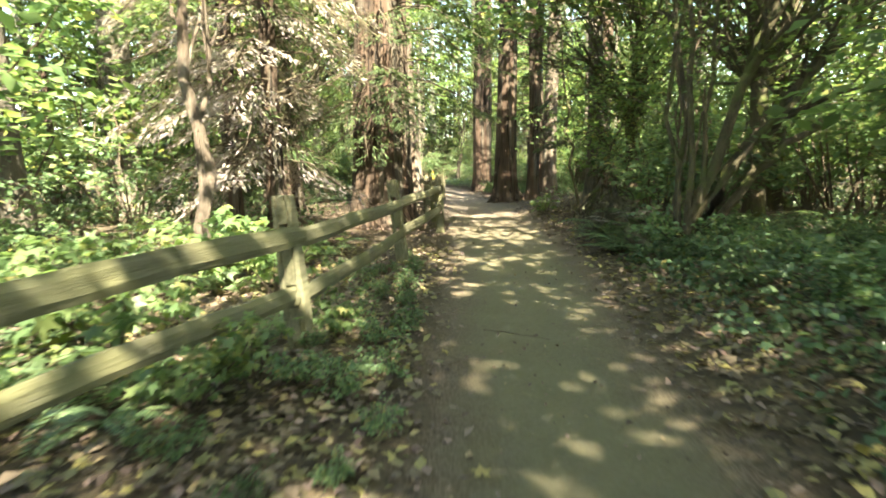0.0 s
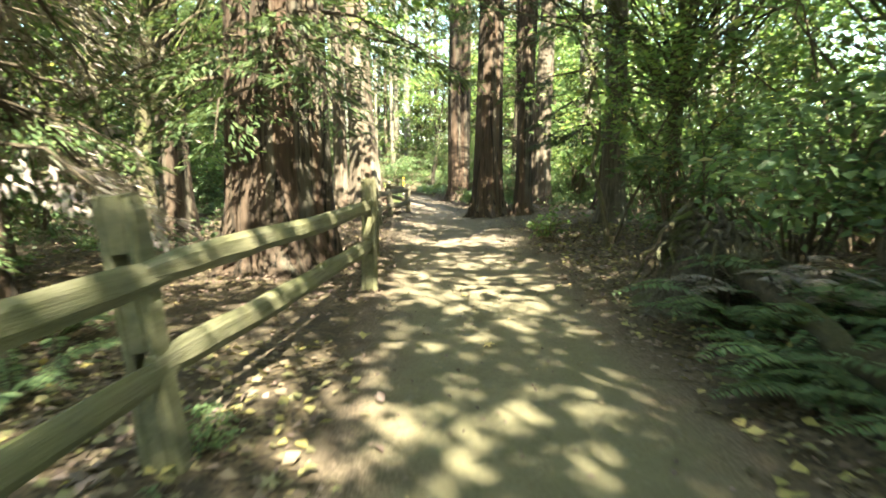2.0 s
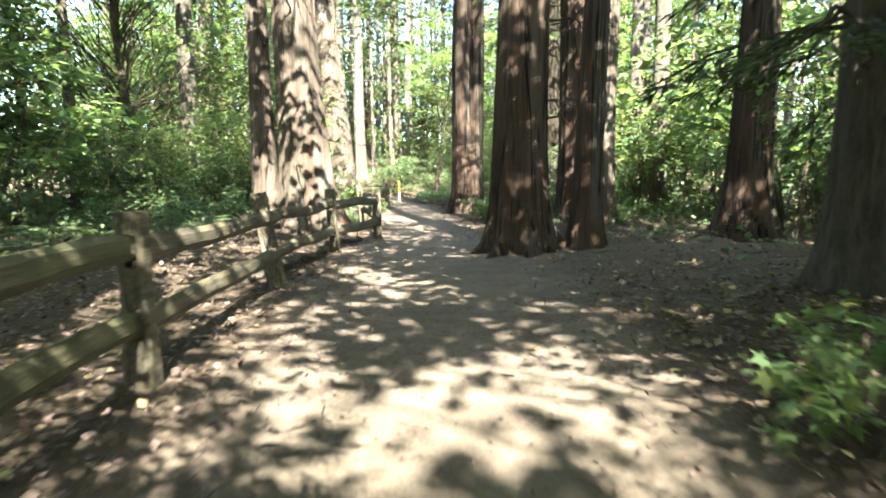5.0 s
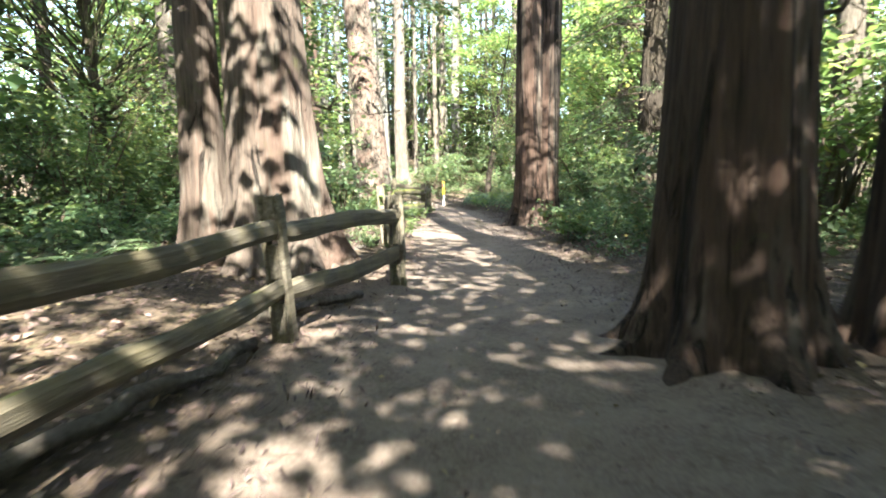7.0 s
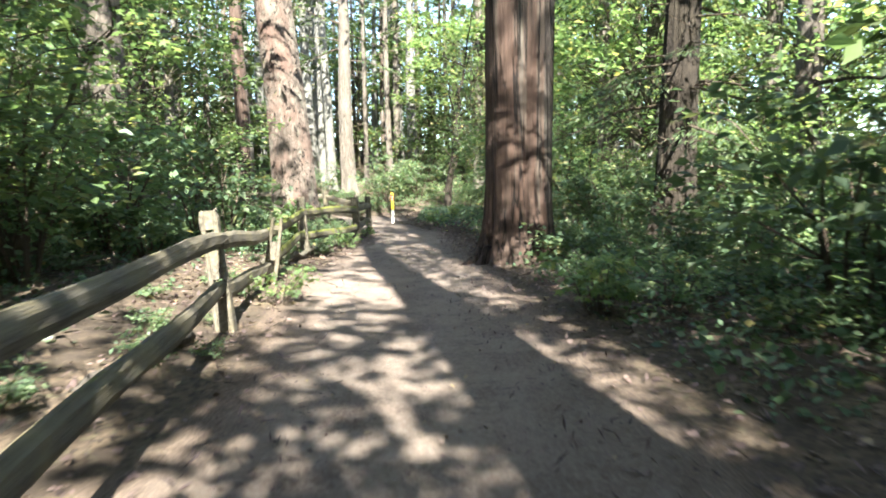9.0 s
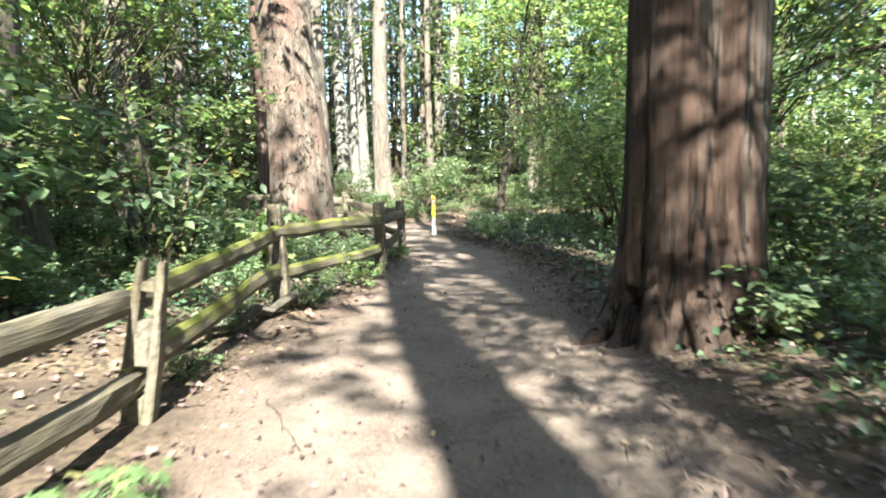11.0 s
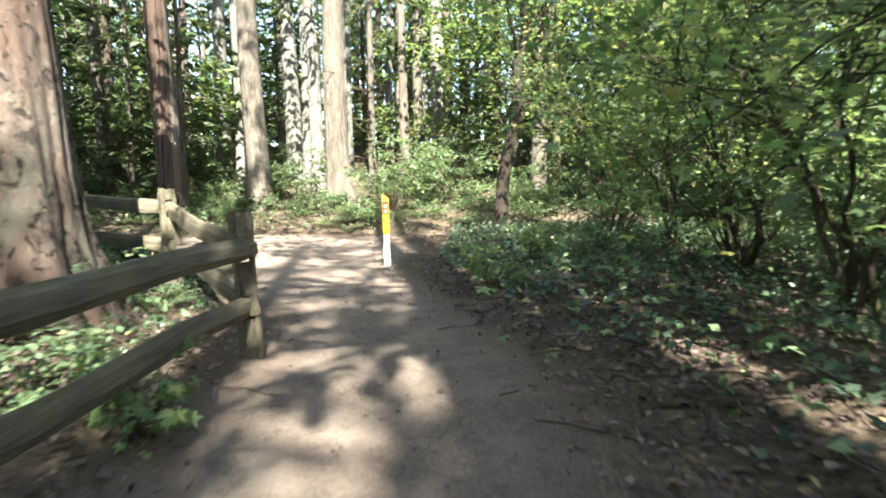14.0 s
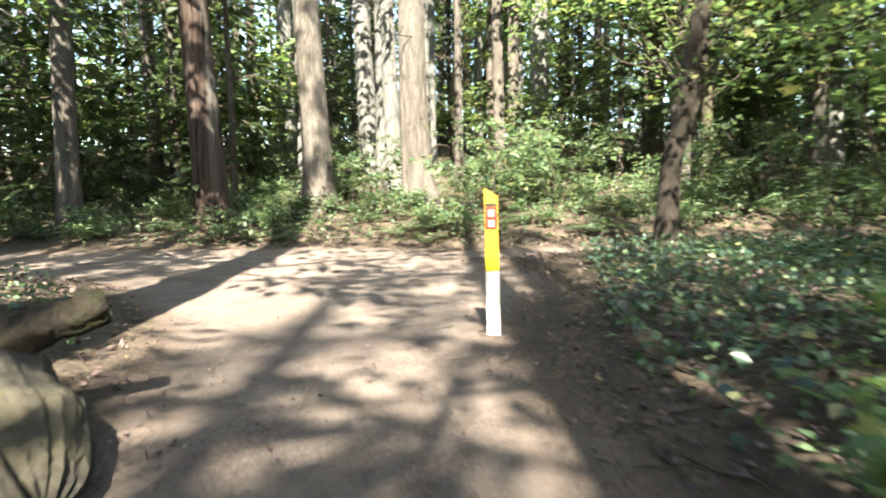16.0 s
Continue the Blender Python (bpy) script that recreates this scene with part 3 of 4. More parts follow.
g_far = np.random.default_rng(21)
for i, (x, y) in enumerate(scatter(34, -34, -7, -26, 84, 3.4, 5, g_far, placed) + scatter(32, 7.5, 34, -26, 84, 3.4, 5, g_far, placed) + scatter(40, -30, 30, 57, 88, 2.0, 5, g_far, placed) + scatter(8, -6, 7, -24, -4, 3, 1.2, g_far, placed)):
    if 6 < x < 14 and 4 < y < 25:
        continue
    conifer(x, y, g_far.uniform(0.14, 0.34), (0, 4, 2, 5, 1)[i % 5], i % 3)


for i, (x, y) in enumerate(scatter(30, -30, -8, -8, 80, 3.0, 5, g_far, placed) + scatter(28, 9, 30, -8, 80, 3.0, 5, g_far, placed) + scatter(22, -24, 24, 60, 88, 2.6, 5, g_far, placed) + scatter(30, -26, -9.5, 51, 70, 1.9, 3, g_far, placed)):
    ob = thing("young_conifer", pose(x, y, hz(x, y) - 0.05, 0, 0, g_far.uniform(0, 360)), "young conifer with slender trunk and foliage down to the ground", "tree", "young forest conifers")
    t = part("trunk", TRUNKS[i % 4], ob)
    t.scale = (0.4, 0.4, 0.5)
    limbs, leaves = LOW_CROWNS[i % 2]
    tagged(part("branch_frame", limbs, ob), kind="stuff")
    part("crown", leaves, ob)


for i, (x, y) in enumerate(scatter(46, -26, 22, 58, 82, 1.6, 5, g_far, placed)):
    conifer(x, y, g_far.uniform(0.15, 0.3), (4, 5, 0, 4, 2, 5)[i % 6], 1 + i % 2, "straight slender conifer with pale grey bark in the far stand")


# ---- broad-leaved shrubs and small trees ----
def maple_crown(seed, z0=5.0, z1=12.0, reach=6.2, clumps=118, per=64, leaf=0.22):
    """Spreading limbs, each ending in loose tiers of leaves."""
    g = np.random.default_rng(seed)
    tubes, pts = [], []
    for i in range(clumps):
        yaw, k = i * 2.4 + g.normal(0, 0.3), g.random()
        ln = reach * math.sqrt(g.uniform(0.05, 1)) * (1.0 - 0.35 * k)
        z = z0 + (z1 - z0) * k
        e = np.array([math.cos(yaw) * ln, math.sin(yaw) * ln, z])
        p = bent((0, 0, max(2.5, z - 0.9 * ln - 0.5)), e, 0.5, 0.22, 6, g)
        tubes.append(tube(p, np.linspace(0.032, 0.006, 6), 4))
        c = e + g.normal(0, 1, (per, 3)) * np.array([0.42, 0.42, 0.12]) * g.uniform(0.7, 1.3)
        pts.append(c)
    c = np.concatenate(pts)
    n = len(c)
    d = g.normal(0, 1, (n, 3)) * [1, 1, 0.35]
    nor = np.array([0, 0, 1.0]) + g.normal(0, 0.4, (n, 3))
    s = leaf * g.uniform(0.6, 1.25, n)
    v, f = leaf_arrays(c, d, nor, s, s * 0.85)
    return mesh_of("maple_limbs", *join_arrays(tubes), M_MOSSY), mesh_of("maple_crown", v, f, M_MAPLE)


MAPLES = [maple_crown(s) for s in (301, 302, 303)]
MAPLE_TRUNK = trunk_mesh("maple_trunk", 0.17, 12.5, M_MOSSY, 0.3, 5, (0.01, 0.006), 20, 0.03, 9, 0.9)


def maple(x, y, i, lift=0.0):
    ob = thing("maple_tree", pose(x, y, hz(x, y) - 0.05 + lift, 0, 0, i * 77 % 360), "slender maple with mossy trunk and spreading green canopy", "tree", "maples over the path")
    part("trunk", MAPLE_TRUNK, ob)
    limbs, leaves = MAPLES[i % 3]
    tagged(part("branch_frame", limbs, ob), kind="stuff")
    part("crown", leaves, ob)


for i, (x, y) in enumerate([(-4.5, -13), (4.5, -15), (0.5, -20), (5.6, 10.4), (7.4, 12.4), (4.5, -4.6), (-6.0, -5), (5.8, -7), (3.9, 1.9), (5.6, 16.4), (-4.9, 17.2), (-13.5, 24.0),
                            (-9.5, 33.5), (13.5, 43.0), (9.5, 46.5), (-10.5, 43.5), (9.5, 53.0), (3.8, 57.0), (12, 60), (6.5, 62), (-5.5, 70), (0.5, 74), (18, 50), (-18, 50), (16, 34), (-15, 30), (15, 20), (-15, 18)]):
    maple(x, y, i)


def shrub_meshes(name, tall, wide, stems, leaves, seed, leaf=0.085, layered=0.5, mat=M_BROAD, maple=False):
    g = np.random.default_rng(seed)
    tubes, pts, dirs = [], [], []
    for i in range(stems):
        yaw = g.uniform(0, 6.28)
        d = np.array([math.cos(yaw), math.sin(yaw), 0])
        end = d * wide * g.uniform(0.3, 1.0) + [0, 0, tall * g.uniform(0.55, 1.0)]
        p = bent(d * 0.06 + [0, 0, -0.08], end, 0.12 * tall, 0.04 * tall, 7, g)
        tubes.append(tube(p[::2], np.linspace(0.014 + 0.004 * tall, 0.004, 4), 3))
        for _ in range(5):
            k = g.integers(2, 7)
            w = yaw + g.normal(0, 1.0)
            e = p[k] + np.array([math.cos(w), math.sin(w), g.uniform(-0.15, 0.4)]) * wide * g.uniform(0.25, 0.6)
            q = bent(p[k], e, 0.03, 0.03, 5, g)
            if 1 < tall < 3.5:
                tubes.append(tube(q[::2], np.linspace(0.007, 0.002, 3), 3))
            n = max(1, leaves // (stems * 5))
            t = g.uniform(0.15, 1.05, n)
            c = q[0] * (1 - t)[:, None] + q[-1] * t[:, None] + g.normal(0, 1, (n, 3)) * np.array([0.11, 0.11, 0.05]) * wide
            pts.append(c)
            dirs.append(unit(e - p[k])[None] * 0.6 + g.normal(0, 0.6, (n, 3)) * [1, 1, 0.4] - [0, 0, 0.25])
    c, d = np.concatenate(pts), np.concatenate(dirs)
    c[:, 2] = np.maximum(c[:, 2], 0.06)
    n = len(c)
    nor = np.array([0, 0, 1.0]) + g.normal(0, 1 - layered, (n, 3))
    size = leaf * g.uniform(0.6, 1.3, n)
    v, f = maple_arrays(c, d, nor, size * 1.3) if maple else leaf_arrays(c, d, nor, size, size * 0.62)
    return mesh_of(name + "_stems", *join_arrays(tubes), M_TWIG), mesh_of(name + "_leaves", v, f, mat)


SHRUBS = {
    "far": [shrub_meshes("far_shrub", 3.6, 2.0, 6, 620, s, 0.225, 0.6, M_MAPLE) for s in (35, 36, 37)],
    "tall": [shrub_meshes("tall_shrub", 3.2, 1.7, 7, 1500, s, 0.125, 0.65, M_MAPLE) for s in (31, 32, 33)],
    "mid": [shrub_meshes("bush", 1.6, 1.0, 7, 800, s, 0.115, 0.5, M_BROAD) for s in (41, 42, 43)],
    "low": [shrub_meshes("low_plant", 0.55, 0.55, 7, 480, s, 0.085, 0.5, M_BROAD) for s in (51, 52, 53)],
    "bright": [shrub_meshes("bright_plant", 0.75, 0.6, 8, 260, s, 0.15, 0.55, M_MAPLE, True) for s in (61, 62)],
}
SHRUB_TAGS = {
    "far": ("vine_maple", "tall arching vine maple with layered light-green leaves", "shrub"),
    "tall": ("vine_maple", "tall arching vine maple with layered light-green leaves", "shrub"),
    "mid": ("bush", "dense green broad-leaved bush of the forest understory", "shrub"),
    "low": ("undergrowth_plant", "low leafy green plant growing in dead leaves", "plant"),
    "bright": ("seedling", "low bright-green plant with large lobed leaves", "plant"),
}


def shrub(kind, x, y, s=1.0, g=rng):
    name, label, cat = SHRUB_TAGS[kind]
    stems, leaves = SHRUBS[kind][int(g.integers(0, len(SHRUBS[kind])))]
    ob = thing(name, pose(x, y, hz(x, y), 0, 0, g.uniform(0, 360)) @ Matrix.Scale(s, 4), label, cat, cat + "s of the understory")
    part("branch_frame", stems, ob)
    part("foliage", leaves, ob)
    return ob


def fern_mesh(seed, fronds=13, length=0.85):
    g = np.random.default_rng(seed)
    tubes, leaves = [], []
    for i in range(fronds):
        yaw = i * 6.283 / fronds + g.normal(0, 0.25)
        ln = length * g.uniform(0.65, 1.1)
        lift = g.uniform(0.45, 0.95)
        s = np.linspace(0, 1, 9)
        d = np.array([math.cos(yaw), math.sin(yaw), 0])
        p = d[None] * (s * ln * 0.85)[:, None]
        p[:, 2] = ln * (lift * s - 0.75 * s * s * lift) + 0.02
        tubes.append(tube(p[::4], np.linspace(0.005, 0.0015, 3), 3))
        k = np.linspace(0.12, 0.99, 26)
        at = np.stack([np.interp(k, s, p[:, j]) for j in range(3)], 1)
        sd = np.cross(d, [0, 0, 1.0])
        size = 0.13 * ln * (np.sin(np.pi * np.clip(k * 0.85 + 0.12, 0, 1)) ** 0.7 + 0.08)
        for sign in (-1, 1):
            along = sd * sign + d * 0.35 + g.normal(0, 0.08, (26, 3)) - [0, 0, 0.2]
            leaves.append(leaf_arrays(at, along, np.tile([0, 0, 1.0], (26, 1)) + g.normal(0, 0.15, (26, 3)), size, 0.03 * ln))
    return mesh_of("fern_ribs", *join_arrays(tubes), M_TWIG), mesh_of("fern_leaves", *join_arrays(leaves), M_FERN)


FERNS = [fern_mesh(s) for s in (71, 72, 73)]


def fern(x, y, s=1.0, g=rng):
    ob = thing("sword_fern", pose(x, y, hz(x, y) - 0.01, 0, 0, g.uniform(0, 360)) @ Matrix.Scale(s, 4), "green sword fern with arching fronds on forest floor", "fern", "ferns of the forest floor")
    ribs, leaves = FERNS[int(g.integers(0, 3))]
    part("rib_frame", ribs, ob)
    part("frond_foliage", leaves, ob)


def zone(kind, n, x0, x1, y0, y1, gap, clear, s0, s1, seed, taken=None):
    g = np.random.default_rng(seed)
    for x, y in scatter(n, x0, x1, y0, y1, gap, clear, g, taken):
        if kind == "fern":
            fern(x, y, g.uniform(s0, s1), g)
        else:
            shrub(kind, x, y, g.uniform(s0, s1), g)


boles = list(placed)
# left of the fence
zone("bright", 22, -4.6, -1.5, 0.6, 7.5, 0.5, 0.6, 0.6, 1.1, 1)
zone("fern", 16, -7, -1.6, 1, 12, 0.8, 0.9, 0.7, 1.1, 2)
zone("low", 22, -9, -2, 0, 14, 0.7, 1.0, 0.8, 1.4, 3)
zone("mid", 16, -14, -6.5, 4, 26, 1.4, 3, 0.9, 1.5, 4, boles)
zone("far", 18, -16, -6, 6, 30, 1.8, 4, 0.9, 1.4, 5)
zone("fern", 44, -11, -3.2, 20, 36, 0.8, 2.0, 0.8, 1.3, 6)
zone("low", 34, -11, -3.0, 24, 37, 0.7, 1.6, 0.9, 1.6, 7)
zone("mid", 20, -9, -2.6, 28, 36.5, 0.9, 1.4, 0.9, 1.4, 8, boles)
zone("tall", 10, -9, -3.2, 28, 36, 1.5, 2.2, 0.8, 1.1, 9)
zone("low", 30, -9, -1.9, 30, 44, 0.6, 0.8, 0.5, 1.0, 10)
zone("low", 34, -4.2, -1.1, 33.5, 41.5, 0.42, 0.25, 0.4, 0.8, 29)
zone("fern", 8, -4.2, -1.5, 33.5, 41, 0.7, 0.5, 0.5, 0.8, 30)
zone("low", 22, -1.3, 0.1, 1.2, 8, 0.3, 0.12, 0.22, 0.45, 31)
zone("low", 16, -1.6, -0.2, 24.8, 33.5, 0.35, 0.15, 0.22, 0.45, 32)
# right of the path
zone("low", 34, 2.6, 7, 0, 8, 0.55, 0.7, 0.6, 1.1, 11)
zone("fern", 14, 2.8, 5.5, 6.0, 9.6, 0.6, 0.4, 0.8, 1.3, 12)
zone("mid", 14, 3.8, 9, 5, 14, 1.0, 1.6, 0.9, 1.5, 13, boles)
zone("tall", 14, 4.2, 12, 4, 16.5, 1.5, 2.2, 1.0, 1.5, 14)
zone("mid", 18, 8.0, 14, 16, 30, 1.2, 2.6, 0.8, 1.5, 15, boles)
zone("far", 13, 6.5, 15, 18, 32, 1.8, 3.5, 0.8, 1.3, 16)
zone("low", 44, 2.6, 9, 27.5, 36, 0.6, 0.6, 0.6, 1.2, 17)
zone("mid", 18, 3.4, 9, 27.5, 37, 1.0, 1.2, 0.7, 1.2, 18, boles)
zone("tall", 6, 5.4, 11, 28, 38, 1.5, 2.5, 0.8, 1.3, 19)
zone("mid", 15, 3.2, 10, 35, 49, 0.95, 1.2, 0.7, 1.2, 20, boles)
zone("tall", 13, 3.6, 13, 36, 50, 1.3, 2.2, 0.6, 1.0, 21)
zone("fern", 16, 1.6, 7, 34, 48, 0.8, 0.6, 0.6, 1.0, 22)
# beyond the junction
zone("fern", 56, -14, 8, 50.5, 58, 0.7, 0.5, 0.8, 1.3, 23)
zone("low", 70, -18, 12, 50.5, 60, 0.65, 0.4, 0.9, 1.6, 24)
zone("mid", 46, -22, 22, 53.5, 68, 1.3, 1.6, 0.9, 1.5, 25, boles)
zone("far", 56, -26, 26, 56, 80, 1.8, 3, 1.0, 1.7, 26)
zone("far", 26, -30, -10, 28, 52, 2.2, 3, 0.9, 1.5, 27)
zone("far", 24, 12, 30, 20, 56, 2.2, 3, 0.9, 1.6, 28)


# ---- ground cover ----
def cover_mesh(name, n, x0, x1, y0, y1, clear, lift, leaf, mat, seed, upto=99.0, maple=False, flat=0.25, ratio=0.75):
    """Loose leaves over a stretch of ground, thinning at the path's edge."""
    g = np.random.default_rng(seed)
    x, y = g.uniform(x0, x1, n), g.uniform(y0, y1, n)
    out = -trodden(x, y)
    out = np.where(bare(x, y) > 0.5, np.minimum(out, clear + 0.12), out)
    keep = (out > clear + g.exponential(0.25, n)) & (out < upto) & (lumps(x * 1.1 + seed, y * 1.3) + g.normal(0, 0.5, n) > -0.35)
    x, y = x[keep], y[keep]
    n = len(x)
    c = np.stack([x, y, height(x, y) + 0.012 + g.uniform(0, 1, n) ** 1.5 * lift], 1)
    d = g.normal(0, 1, (n, 3)) * [1, 1, 0.15 + flat]
    nor = np.array([0, 0, 1.0]) + g.normal(0, flat, (n, 3))
    s = leaf * g.uniform(0.55, 1.3, n)
    v, f = maple_arrays(c, d, nor, s * 1.3) if maple else leaf_arrays(c, d, nor, s, s * ratio)
    return mesh_of(name, v, f, mat)


def stuff(name, me, label, category):
    return tagged(part(name, me), label, category, kind="stuff")


stuff("ground_cover", cover_mesh("ivy", 26000, 1.4, 8, -2, 10, 0.35, 0.22, 0.075, M_IVY, 81, flat=0.5), "dense dark-green leafy ground cover beside path", "ground cover")
stuff("ground_cover", cover_mesh("ivy", 20000, 1.8, 9, 26, 37, 0.2, 0.18, 0.075, M_IVY, 82, flat=0.5), "dense dark-green leafy ground cover beside path", "ground cover")
stuff("ground_cover", cover_mesh("ivy", 22000, 0.2, 9, 36, 50, 0.4, 0.2, 0.075, M_IVY, 83, flat=0.5), "dense dark-green leafy ground cover beside path", "ground cover")
stuff("ground_cover", cover_mesh("bramble", 9000, 0.2, 6.5, 34, 50, 0.2, 0.26, 0.09, M_BRAMBLE, 80, maple=True, flat=0.4), "low bluish-green trailing bramble leaves beside path", "ground cover")
stuff("ground_cover", cover_mesh("ivy", 14000, -10, -1.0, 26, 46, 0.9, 0.15, 0.075, M_IVY, 84, flat=0.5), "patchy green ground cover behind fence", "ground cover")
stuff("ground_cover", cover_mesh("herbs", 45000, -20, 20, 50.5, 66, 0.15, 0.42, 0.12, M_FERN, 85, flat=0.5), "low tangled green herbs and ferns beyond path", "ground cover")
stuff("ground_cover", cover_mesh("herbs", 26000, -16, -3.2, 14, 50, 2.4, 0.35, 0.12, M_FERN, 86, flat=0.5), "low tangled green herbs and ferns beyond fence", "ground cover")
stuff("ground_cover", cover_mesh("herbs", 22000, 4.5, 16, 12, 52, 1.6, 0.4, 0.12, M_FERN, 87, flat=0.5), "low tangled green herbs under the trees", "ground cover")


def far_woods():
    """The closed wall of distant leaves all round."""
    g = np.random.default_rng(88)
    out = []
    for i in range(1250):
        w, r = g.uniform(0, 6.283), g.uniform(56, 84)
        x, y = r * math.cos(w), 24 + r * math.sin(w) * 1.05
        top = g.uniform(7, 25)
        n = 120
        k = g.uniform(0, 1, n)
        spread = 2.6 * (1.05 - 0.75 * k)
        c = np.stack([x + g.normal(0, 1, n) * spread, y + g.normal(0, 1, n) * spread, hz(x, y) + k * top], 1)
        s = 0.62 * g.uniform(0.5, 1.3, n)
        out.append(leaf_arrays(c, g.normal(0, 1, (n, 3)) * [1, 1, 0.6], np.array([0, 0, 1.0]) + g.normal(0, 0.7, (n, 3)), s, s * 0.6))
    return [mesh_of("far_woods", *join_arrays(out[k::2]), m) for k, m in enumerate((M_BROAD, M_MAPLE))]


for me in far_woods():
    stuff("distant_woods", me, "dense green distant woodland foliage", "woods")
stuff("fallen_leaves", cover_mesh("litter", 52000, -7, 7, -1, 24, -0.3, 0.025, 0.062, M_LITTER, 91, 5.5), "brown and tan dead leaves strewn on forest floor", "leaf litter")
stuff("fallen_leaves", cover_mesh("litter", 44000, -7, 6, 24, 52, -0.25, 0.025, 0.06, M_LITTER, 92, 5.0), "brown and tan dead leaves strewn on forest floor", "leaf litter")
M_OLD_MAPLE = leaf_material("fallen_maple_leaf", ((0.0, (0.07, 0.055, 0.03)), (0.45, (0.15, 0.12, 0.055)), (0.75, (0.14, 0.15, 0.045)), (1.0, (0.28, 0.25, 0.05))), 0.2, 0.6)
stuff("fallen_leaves", cover_mesh("maple_litter", 1700, -2.2, 0.5, 0, 9, -0.2, 0.04, 0.085, M_OLD_MAPLE, 96, 2.2, True), "olive and yellow fallen maple leaves beside path", "leaf litter")
stuff("fallen_leaves", cover_mesh("maple_litter", 2600, 1.2, 4.5, 0, 19, -0.2, 0.04, 0.085, M_OLD_MAPLE, 97, 2.2, True), "olive and yellow fallen maple leaves beside path", "leaf litter")
stuff("ground_cover", cover_mesh("ivy", 16000, -5, -1.0, 32, 44, 0.3, 0.16, 0.065, M_IVY, 98, flat=0.5), "patchy green ground cover behind fence", "ground cover")
stuff("fallen_leaves", cover_mesh("olive_litter", 8000, -3.5, 0.6, 0, 9.5, -0.15, 0.03, 0.075, M_OLD_MAPLE, 100, 3.0), "olive and brown fallen leaves beside path", "leaf litter")
stuff("fallen_leaves", cover_mesh("olive_litter", 15000, 1.2, 5.0, 0, 20, -0.2, 0.03, 0.075, M_OLD_MAPLE, 101, 3.0), "olive and brown fallen leaves beside path", "leaf litter")
stuff("path_debris", cover_mesh("debris", 26000, -4, 4, 0, 50, -1.7, 0.006, 0.032, M_LITTER, 93, 0.3), "scattered leaf crumbs and bark chips on dirt", "leaf litter")

stuff("fallen_needles", cover_mesh("needles", 42000, -3.5, 4.5, 13, 32, -0.9, 0.012, 0.075, M_DUFF, 104, 1.6, ratio=0.16), "brown conifer needles and bark shreds on trodden soil", "leaf litter")
stuff("fallen_needles", cover_mesh("needles", 26000, -3.5, 4.5, 32, 49, -0.5, 0.012, 0.07, M_DUFF, 105, 1.4, ratio=0.18), "brown conifer needles and bark shreds on trodden soil", "leaf litter")
stuff("ground_cover", cover_mesh("ivy", 9000, 1.7, 5.5, 0, 7.5, 0.3, 0.2, 0.095, M_IVY, 106, maple=True, flat=0.45), "dense lobed dark-green leaves covering bank beside path", "ground cover")


def twig_mesh(n, x0, x1, y0, y1, clear, seed, thick=0.007, upto=99.0):
    g = np.random.default_rng(seed)
    out = []
    while len(out) < n:
        x, y, w, ln = g.uniform(x0, x1), g.uniform(y0, y1), g.uniform(0, 6.28), g.uniform(0.12, 0.7)
        if not clear < -trodden(x, y) < upto:
            continue
        e = (x + math.cos(w) * ln, y + math.sin(w) * ln)
        p = bent((x, y, hz(x, y) + 0.012), (*e, hz(*e) + 0.015), 0, 0.012, 5, g)
        out.append(tube(p, g.uniform(0.3, 1.0) * thick, 4))
    return mesh_of("twigs", *join_arrays(out), M_TWIG)


stuff("fallen_leaves", cover_mesh("duff", 16000, 0.2, 6, 33, 50, -0.25, 0.02, 0.055, M_DUFF, 102, 3.5), "dark rotten leaves and duff beside path", "leaf litter")
stuff("fallen_twigs", twig_mesh(260, 0.2, 5, 34, 50, 0.05, 103, 0.008, 1.8), "dark fallen twigs and thin roots beside path", "twigs")
stuff("fallen_twigs", twig_mesh(46, -2, 3, 0, 46, -1.4, 107, 0.0035, 0.1), "small brown twigs scattered on trodden path", "twigs")
stuff("fallen_twigs", twig_mesh(420, -6, 6.5, 0, 44, -0.1, 95), "thin brown fallen twigs on forest floor", "twigs")


# ---- the fence ----
POSTS = [(-2.7, -1.8, 1.05, 0), (-1.82, 1.05, 1.05, 0), (-1.02, 3.87, 1.08, 0), (-0.56, 7.7, 1.16, 0), (-0.05, 11.45, 1.2, 0), (-0.2, 13.85, 1.06, 0), (-0.45, 16.4, 0.97, 0), (-0.53, 19.4, 1.02, 0),
         (-0.4, 22.2, 1.0, 0), (0.07, 24.35, 0.95, 0), (-0.68, 28.1, 1.0, 0), (-1.1, 30.65, 0.74, 1), (-1.28, 33.3, 1.02, 1), (-0.79, 36.15, 1.03, 1), (-0.87, 38.95, 1.02, 0), (-2.4, 40.75, 1.1, 0), (-5.6, 42.6, 1.05, 0)]
POST_LEAN = {2: -4.0, 3: -6.0, 7: -10.0, 8: -2.5, 10: -5.0, 11: 9.0, 12: -3.0, 13: -2.0, 14: -2.5}
RAIL_Z = {2: (0.80, 0.38), 3: (0.84, 0.44), 4: (0.88, 0.48), 5: (0.80, 0.40), 11: (0.62, 0.22), 15: (0.9, 0.5), 16: (0.9, 0.5)}


